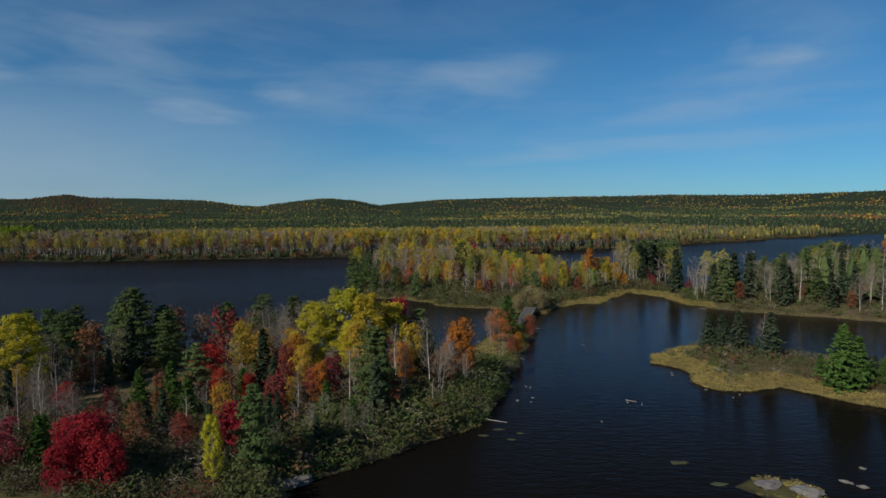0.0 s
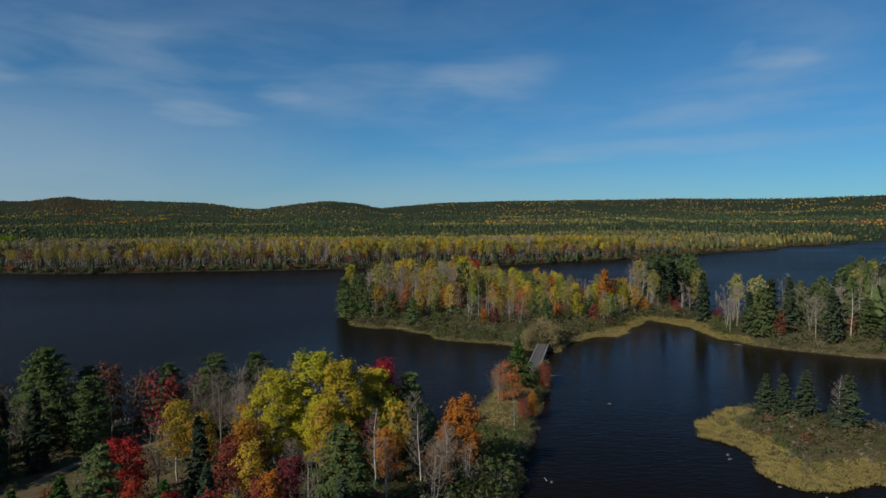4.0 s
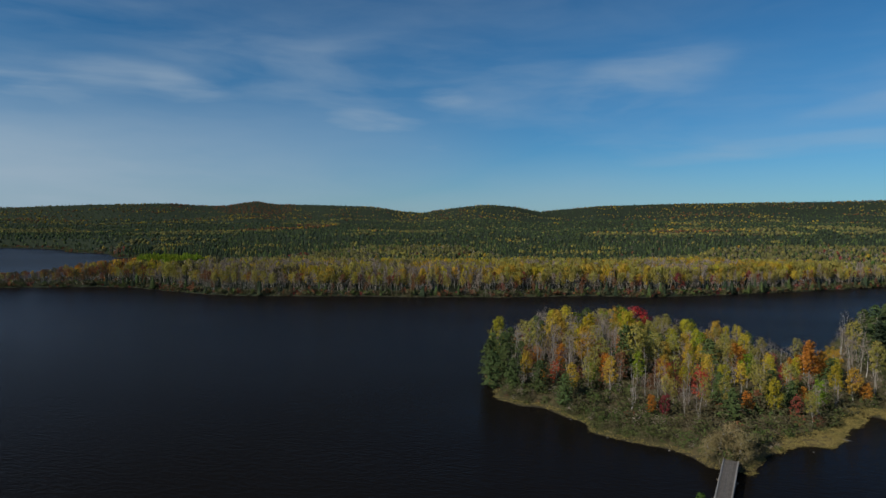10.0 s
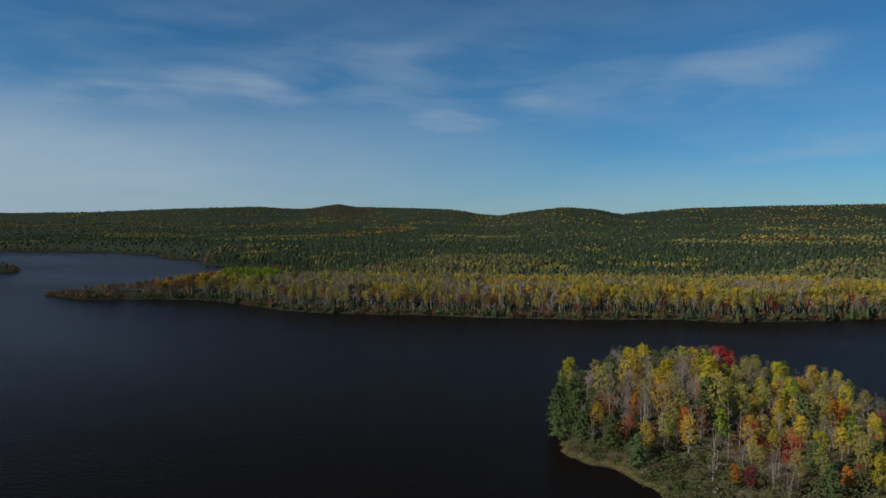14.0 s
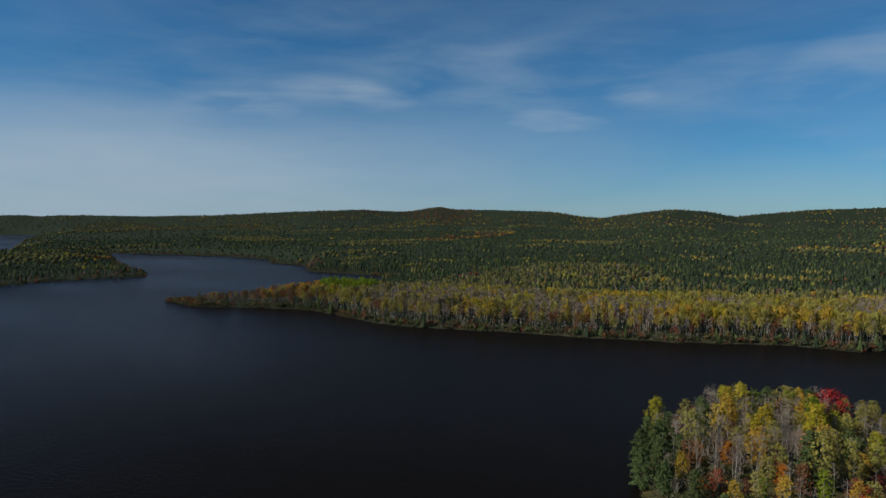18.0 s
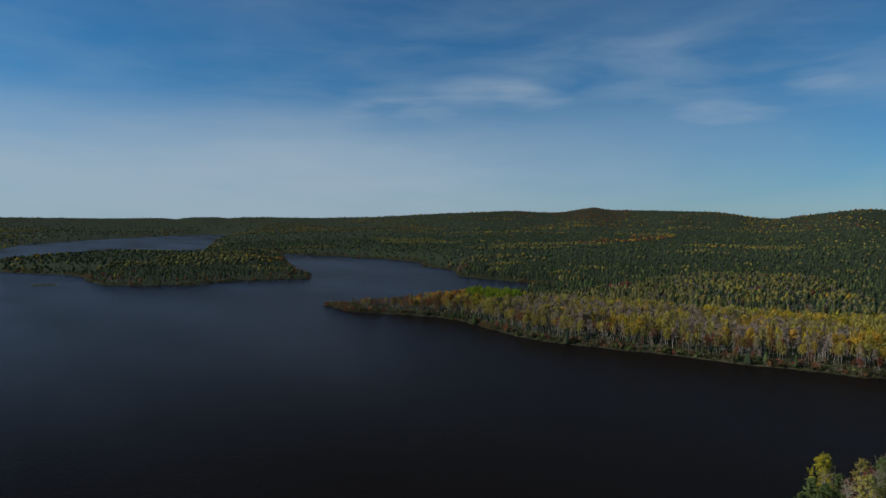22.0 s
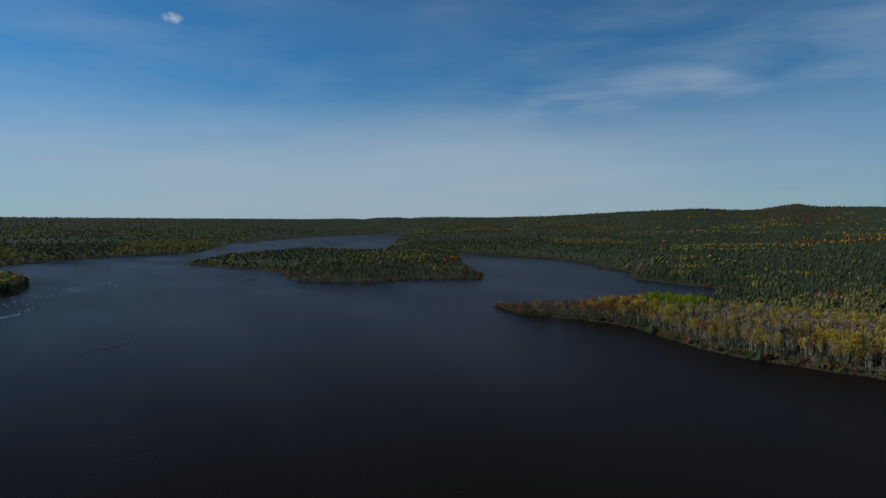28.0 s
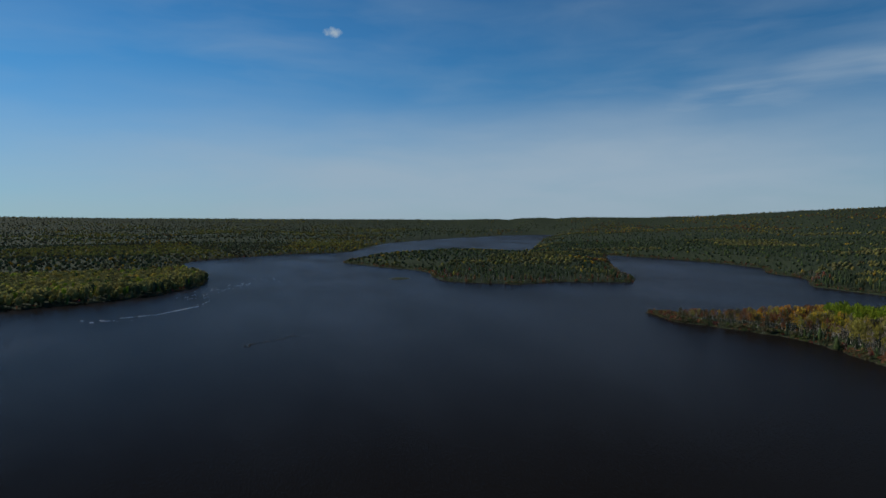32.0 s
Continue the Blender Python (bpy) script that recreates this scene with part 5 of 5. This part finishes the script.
parts = [along(g, MAIN + MAIN2, 1.8, 5, (-480, 360, 480, 830)), along(g, MAIN + MAIN2, 4.0, 7, (-1500, 190, -400, 900)), along(g, WEST, 4.0, 8, (-1700, -190, -600, 300))]
x, y, d = (np.concatenate(some) for some in zip(*parts))
ok = (d > -0.2) & (d < 9)
x, y, d = x[ok], y[ok], d[ok]
thicket("far_shrubs", "brown and dark green shrubs along the far shores", x, y, g.uniform(1.8, 4.2, len(x)) * np.clip(0.4 + d / 5, 0.4, 1),
        choose(g, len(x), [("shrub", 50), ("shrub_green", 24), ("rust", 14), ("twig", 6), ("dull_red", 4)]), LOW, BRUSH)

TUFT = leaves(g, g.normal(size=(9, 3)) * [0.42, 0.42, 0.04] + [0, 0, 0.36], 0.085, 0.0, 8.0)
TUFT[0][:, 2] = np.abs(TUFT[0][:, 2])


def reeds(name, label, boxes):
    xs, ys = [], []
    for n, box, lo, hi in boxes:
        x, y, d = spots(n, box)
        ok = (d > lo) & (d < hi)
        xs.append(x[ok])
        ys.append(y[ok])
    x, y = np.concatenate(xs), np.concatenate(ys)
    piece = tile(g, TUFT, 0, x, y, np.maximum(ground_z(x, y), 0) - 0.03, g.uniform(0.45, 0.8, len(x)), g.uniform(0.9, 1.6, len(x)), None)
    return tagged(part(name, [piece], "grass"), label, "grass", kind="stuff")


reeds("shore_grass", "straw-yellow grass fringing the island shore",
      [(13000, (36, 180, 80, 222), -0.6, 4.6), (15000, (-38, 165, 36, 230), -0.3, 1.3), (11000, (70, 140, 150, 230), -0.4, 1.8)])
reeds("islet_grass", "straw-yellow marsh grass at the edge of the islet", [(11000, (37, 80, 64, 126), -0.8, 4.6), (1600, (60, 56, 112, 110), -0.5, 2.2)])
reeds("causeway_grass", "dry grass along the old causeway", [(2600, (-2, 108, 22, 150), 0.8, 9), (700, (-20, 58, 14, 110), -0.3, 0.9), (110, (28, 56, 38, 64), 0.3, 4)])
reeds("far_grass", "pale grass tip of the far spit and island", [(900, (-480, 372, -440, 392), -0.8, 2.5), (1500, (-760, 280, -680, 530), -1, 3), (500, (-862, 224, -824, 258), -0.5, 6)])


# ---- the old bridge ----
def block(w, l, h, ch=0.02):
    """A squared timber with eased upper edges, centred, w across, l along y, h high."""
    x, y, z = w / 2, l / 2, h / 2
    v = np.array([(-x, -y, -z), (x, -y, -z), (x, -y, z - ch), (x - ch, -y, z), (-x + ch, -y, z), (-x, -y, z - ch)], float)
    v2 = v.copy()
    v2[:, 1] = y
    v = np.vstack([v, v2])
    side = np.array([(i, (i + 1) % 6, (i + 1) % 6 + 6, i + 6) for i in range(6)])
    ends = np.array([(5, 4, 3, 2), (5, 2, 1, 0), (8, 9, 10, 11), (6, 7, 8, 11)])
    return v, np.vstack([side, ends])


def log(l, r, sides=8):
    v, f = tube([(0, -l / 2, 0), (0.02 * l * 0.3, 0, 0.01), (0, l / 2, 0)], [r, r * 0.95, r * 0.88], sides)
    caps = np.array([(0, 1, 2, 3), (0, 3, 4, 7), (4, 5, 6, 7)])
    return v, np.vstack([f, caps[:, ::-1], caps + 2 * sides])


def make_bridge():
    a, b, deck, half = Vector((18.2, 146.6, 0)), Vector((24.6, 172.6, 0)), 1.55, 1.38
    run = (b - a).length
    turn = math.atan2(-(b - a).x, (b - a).y)
    bridge = tagged(new("timber_bridge"), "old grey timber bridge on log cribs, with worn planks", "bridge")
    bridge.matrix_basis = Matrix.LocRotScale(((a + b) / 2) + Vector((0, 0, 0)), Euler((0, 0, turn)), None)
    g = np.random.default_rng(5)

    def put(name, mesh, x, y, z, rz=0.0, rx=0.0, parent=bridge):
        ob = new(name, mesh)
        mesh.shade_flat()
        ob.parent = parent
        ob.matrix_basis = Matrix.LocRotScale((x, y, z), Euler((rx, 0, rz)), None)
        return ob

    plank = build_mesh("plank", [(*block(2 * half, 0.235, 0.075), 0)], ["wood"])
    n = int(run / 0.25)
    for k in range(n):
        put("deck_plank", plank, g.normal() * 0.04, -run / 2 + (k + 0.5) * run / n, deck + g.normal() * 0.006, g.normal() * 0.006)
    runner = build_mesh("runner", [(*block(0.258, run / 3 - 0.01, 0.06), 0)], ["deck"])
    for side in (-1, 1):
        for j in range(4):
            for k in range(3):
                put("running_board", runner, side * 0.55 + (j - 1.5) * 0.268, -run / 2 + (k + 0.5) * run / 3, deck + 0.068 + g.normal() * 0.004, g.normal() * 0.001)
    curb = build_mesh("curb", [(*block(0.22, run / 4 - 0.02, 0.16, 0.03), 0)], ["wood"])
    for side in (-1, 1):
        for k in range(4):
            put("curb_timber", curb, side * (half - 0.10) + g.normal() * 0.02, -run / 2 + (k + 0.5) * run / 4, deck + 0.118, g.normal() * 0.003)
    beam = build_mesh("stringer", [(*log(run + 1.0, 0.24), 0)], ["wood_dark"])
    for x in (-1.1, -0.37, 0.37, 1.1):
        put("stringer_log", beam, x, 0, deck - 0.30)
    cap, post = build_mesh("cap", [(*log(3.6, 0.2), 0)], ["wood_dark"]), build_mesh("post", [(*log(2.9, 0.17), 0)], ["wood_dark"])
    for y in (-run / 2 + 1.0, -run / 6, run / 6, run / 2 - 1.0):
        put("pier_cap", cap, 0, y, deck - 0.72, math.pi / 2)
        for x in (-1.3, -0.45, 0.45, 1.3):
            put("pier_post", post, x, y, deck - 2.1, 0, math.pi / 2)


make_bridge()


# ---- rocks, drift logs ----
def boulder(name, label, x, y, wide, long, tall, turn, seed, z=None):
    bm = bmesh.new()
    bmesh.ops.create_icosphere(bm, subdivisions=3, radius=1)
    for v in bm.verts:
        k = 0.78 + 0.42 * noise.noise(v.co * 1.3 + Vector((seed * 3.7, 0, 0))) + 0.18 * noise.noise(v.co * 3.1 + Vector((0, seed, 0)))
        v.co *= k
    me = bpy.data.meshes.new(name)
    bm.to_mesh(me)
    bm.free()
    me.materials.append(M["rock"])
    ob = tagged(new(name, me), label, "rock", "rocks by the shore")
    ob.matrix_basis = Matrix.LocRotScale((x, y, tall * 0.15 if z is None else z), Euler((0, 0, turn)), (wide, long, tall))
    return ob


PALE = "pale grey granite boulder showing above the dark water"
SLAB = "flat slab of pale granite at the water's edge"
for k, (x, y, w, l, t) in enumerate([(29.2, 128.6, 0.55, 0.3, 0.28), (42.8, 186.3, 0.45, 0.28, 0.2), (43.2, 108.2, 0.9, 0.6, 0.6), (39, 105.2, 0.5, 0.3, 0.3),
                                     (42.3, 101.4, 0.45, 0.4, 0.5), (44.4, 92.2, 0.35, 0.22, 0.22), (13.6, 96.4, 0.4, 0.3, 0.25),
                                     (13.2, 91, 0.35, 0.25, 0.2), (26.5, 88.5, 0.3, 0.3, 0.25),
                                     (20.7, 80.2, 0.22, 0.2, 0.2), (38.6, 103.7, 0.5, 0.3, 0.25), (40.9, 100, 0.4, 0.3, 0.5), (40.6, 95.1, 0.35, 0.25, 0.2), (42.8, 90.8, 0.3, 0.2, 0.2), (12.7, 88.9, 0.25, 0.2, 0.18), (1.5, 184.0, 0.5, 0.3, 0.25), (-7, 194.5, 0.35, 0.3, 0.22), (14, 179.4, 0.4, 0.35, 0.3),
                                     (48.6, 297, 1.2, 0.6, 0.45), (52, 294, 0.6, 0.5, 0.35), (55.5, 299, 0.5, 0.4, 0.3), (10.8, 89.5, 0.4, 0.4, 0.35)]):
    boulder("boulder", PALE, x, y, w * 0.75, l * 0.75, t * 0.6, k * 1.3, k)
boulder("rock_slab", SLAB, -49.0, 117.5, 2.4, 1.0, 0.7, 0.3, 30, 0.4)
boulder("rock_slab", SLAB, -15.3, 61.2, 2.6, 1.6, 0.7, 0.5, 31, 0.35)
boulder("rock_slab", SLAB, -18.0, 59.8, 2.0, 1.6, 0.8, 0.2, 32, 0.7)
boulder("rock_slab", SLAB, 32.0, 60.0, 1.9, 1.1, 0.5, 0.3, 33, 0.5)
boulder("rock_slab", SLAB, 34.6, 58.3, 1.7, 1.0, 0.5, -0.6, 34, 0.5)
boulder("rock_slab", SLAB, 40.4, 61.4, 0.8, 0.26, 0.22, -0.7, 35, 0.05)
boulder("rock_slab", SLAB, 41.3, 60.3, 0.7, 0.28, 0.22, -0.6, 36, 0.05)
boulder("rock_slab", SLAB, 44.3, 64.8, 0.4, 0.18, 0.2, -0.6, 37, 0.05)


def drift(name, label, x, y, l, r, turn, z=0.05):
    v, f = log(l, r, 8)
    ob = part(name, [(v, f, 0)], "wood")
    ob.matrix_basis = Matrix.LocRotScale((x, y, z), Euler((0.04, 0, turn)), None)
    return tagged(ob, label, "log", "drift logs")


FLOAT = "bleached drift log floating in the lake"
for x, y, l, r, turn in [(22.5, 148.0, 4.2, 0.10, 1.55), (27.2, 89.2, 1.6, 0.06, 1.1), (28.3, 87.6, 1.2, 0.05, -0.4), (51.5, 196.5, 3.4, 0.07, 1.2), (75.4, 179.6, 2.2, 0.045, 0.9),
                         (13.0, 97.2, 0.9, 0.05, 0.2), (7.0, 80.5, 2.8, 0.07, 1.2)]:
    drift("drift_log", FLOAT, x, y, l, r, turn)


def foam(name, label, stretches):
    """Broken white water as low ragged crests."""
    pts, scale, turns = [], [], []
    g = np.random.default_rng(71)
    for x0, y0, x1, y1, wide, count in stretches:
        t = g.uniform(0, 1, count)
        pts.append(np.stack([x0 + (x1 - x0) * t + g.normal(size=count) * wide, y0 + (y1 - y0) * t + g.normal(size=count) * wide], 1))
        scale.append(g.uniform(0.25, 1.0, count))
        turns.append(math.atan2(y1 - y0, x1 - x0) - math.pi / 2 + g.normal(size=count) * (0.12 if wide < 2 else 0.3))
    p, s, turns = np.concatenate(pts), np.concatenate(scale), np.concatenate(turns)
    a = np.linspace(0, 2 * np.pi, 7)[:-1]
    base = np.stack([np.cos(a) * 0.24, np.sin(a) * 2.6, np.zeros(6)], 1)
    rim, top = base.copy(), base * [0.5, 0.6, 1] + [0, 0, 0.22]
    v = np.vstack([rim, top])
    f = np.array([(i, (i + 1) % 6, (i + 1) % 6 + 6, i + 6) for i in range(6)] + [(6, 7, 8, 9), (6, 9, 10, 11)])
    out, faces = [], []
    for k, ((x, y), q) in enumerate(zip(p, s)):
        c, si = math.cos(turns[k]), math.sin(turns[k])
        w = v * [q, q * g.uniform(0.6, 1.8), 1] * g.uniform(0.8, 1.2, (12, 1))
        out.append(np.stack([w[:, 0] * c - w[:, 1] * si + x, w[:, 0] * si + w[:, 1] * c + y, w[:, 2] * 0.8], 1))
        faces.append(f + 12 * k)
    return tagged(part(name, [(np.concatenate(out), np.concatenate(faces), 0)], "foam"), label, "rapids", kind="stuff")


def shoal(x0, y0, x1, y1, n):
    """A low line of dark stones that just break the surface."""
    k = np.random.default_rng(61)
    t = k.uniform(0, 1, n)
    x, y = x0 + (x1 - x0) * t + k.normal(size=n) * 3.5, y0 + (y1 - y0) * t + k.normal(size=n) * 3.5
    stone = crown_lump(k, 0.5, 0.9, -0.4, 4, 7, 0.3)
    piece = tile(k, stone, 0, x, y, np.full(n, -0.12), k.uniform(0.3, 0.9, n), k.uniform(0.8, 1.5, n), None)
    return tagged(part("rock_shoal", [piece], "wet_stone"), "low shoal of dark stones breaking the lake surface", "rocks", kind="stuff")


foam("rapids_foam", "white broken water in the rapids off the western point",
     [(-569, -50, -581, -23, 0.4, 20), (-581, -23, -628, 5, 0.5, 75), (-628, 5, -668, 12, 2.5, 12), (-690, -8, -800, 14, 9, 40),
      (-765, 4, -845, 44, 8, 34), (-845, 44, -920, 70, 10, 14), (-548, -44, -560, -70, 5, 8)])


shoal(-414, 52, -446, 92, 46)


# ---- trail, leaf litter, water weed ----
def ribbon(name, label, category, mat, line, wide, seed, lift=0.06):
    """A thin worn strip that follows the ground."""
    g = np.random.default_rng(seed)
    p = np.array(line, float)
    t = np.linspace(0, len(p) - 1, 12 * (len(p) - 1) + 1)
    c = np.stack([np.interp(t, np.arange(len(p)), p[:, k]) for k in (0, 1)], 1)
    way = np.gradient(c, axis=0)
    side = np.stack([-way[:, 1], way[:, 0]], 1) / np.linalg.norm(way, axis=1, keepdims=True)
    rows = []
    for off in (-0.5, -0.2, 0.2, 0.5):
        q = c + side * (off * wide * g.uniform(0.75, 1.2, (len(c), 1)))
        rows.append(np.c_[q, ground_z(q[:, 0], q[:, 1]) + (lift if abs(off) < 0.4 else -0.05)])
    v = np.stack(rows, 1).reshape(-1, 3)
    i = (np.arange(len(c) - 1)[:, None] * 4 + np.arange(3)[None]).ravel()
    return tagged(part(name, [(v, np.stack([i, i + 1, i + 5, i + 4], 1), 0)], mat), label, category, kind="structure")


M["sand"] = solid("trail_sand", (0.27, 0.18, 0.10), (0.17, 0.115, 0.065), 0.6, 1.0, 0.5)
M["litter"] = solid("orange_leaf_litter", (0.36, 0.14, 0.035), (0.20, 0.10, 0.04), 1.2, 1.0, 0.6)
M["weed"] = solid("water_weed", (0.065, 0.07, 0.024), (0.035, 0.04, 0.016), 0.8, 0.9, 0.6)
ribbon("trail", "sandy trail through the trees on the point", "trail", "sand", TRAIL[1:], 1.5, 1, 0.12)
ribbon("leaf_litter", "patch of orange fallen leaves on the causeway", "leaf litter", "litter", [(12.5, 126), (14.8, 132), (17, 139)], 3.0, 2, 0.10)


def weed(x, y, wide, long, seed):
    g = np.random.default_rng(seed)
    a = np.linspace(0, 2 * np.pi, 15)[:-1]
    r = g.uniform(0.55, 1.15, 14)
    rim = np.stack([np.cos(a) * wide * r, np.sin(a) * long * r, np.full(14, -0.03)], 1)
    top = rim * [0.7, 0.7, 0] + [0, 0, 0.05]
    v = np.vstack([rim, top, [[0, 0, 0.07]]])
    f = [(i, (i + 1) % 14, (i + 1) % 14 + 14, i + 14) for i in range(14)]
    caps = np.array([(14 + i, 14 + (i + 1) % 14, 28) for i in range(14)])
    ob = part("weed_mat", [(v, np.array(f), 0), (v[14:], caps - 14, 0)], "weed")
    ob.location = (x, y, 0)
    return tagged(ob, "floating mat of green water weed", "water weed", "weed mats")


for k, (x, y, w, l) in enumerate([(25.6, 66.6, 1.3, 0.7), (27.5, 61.2, 1.1, 0.5), (4.9, 75.2, 0.8, 0.4), (7.0, 77.4, 1.0, 0.35), (9.5, 76.0, 0.6, 0.3), (8.2, 73.8, 0.7, 0.3)]):
    weed(x, y, w, l, 40 + k)
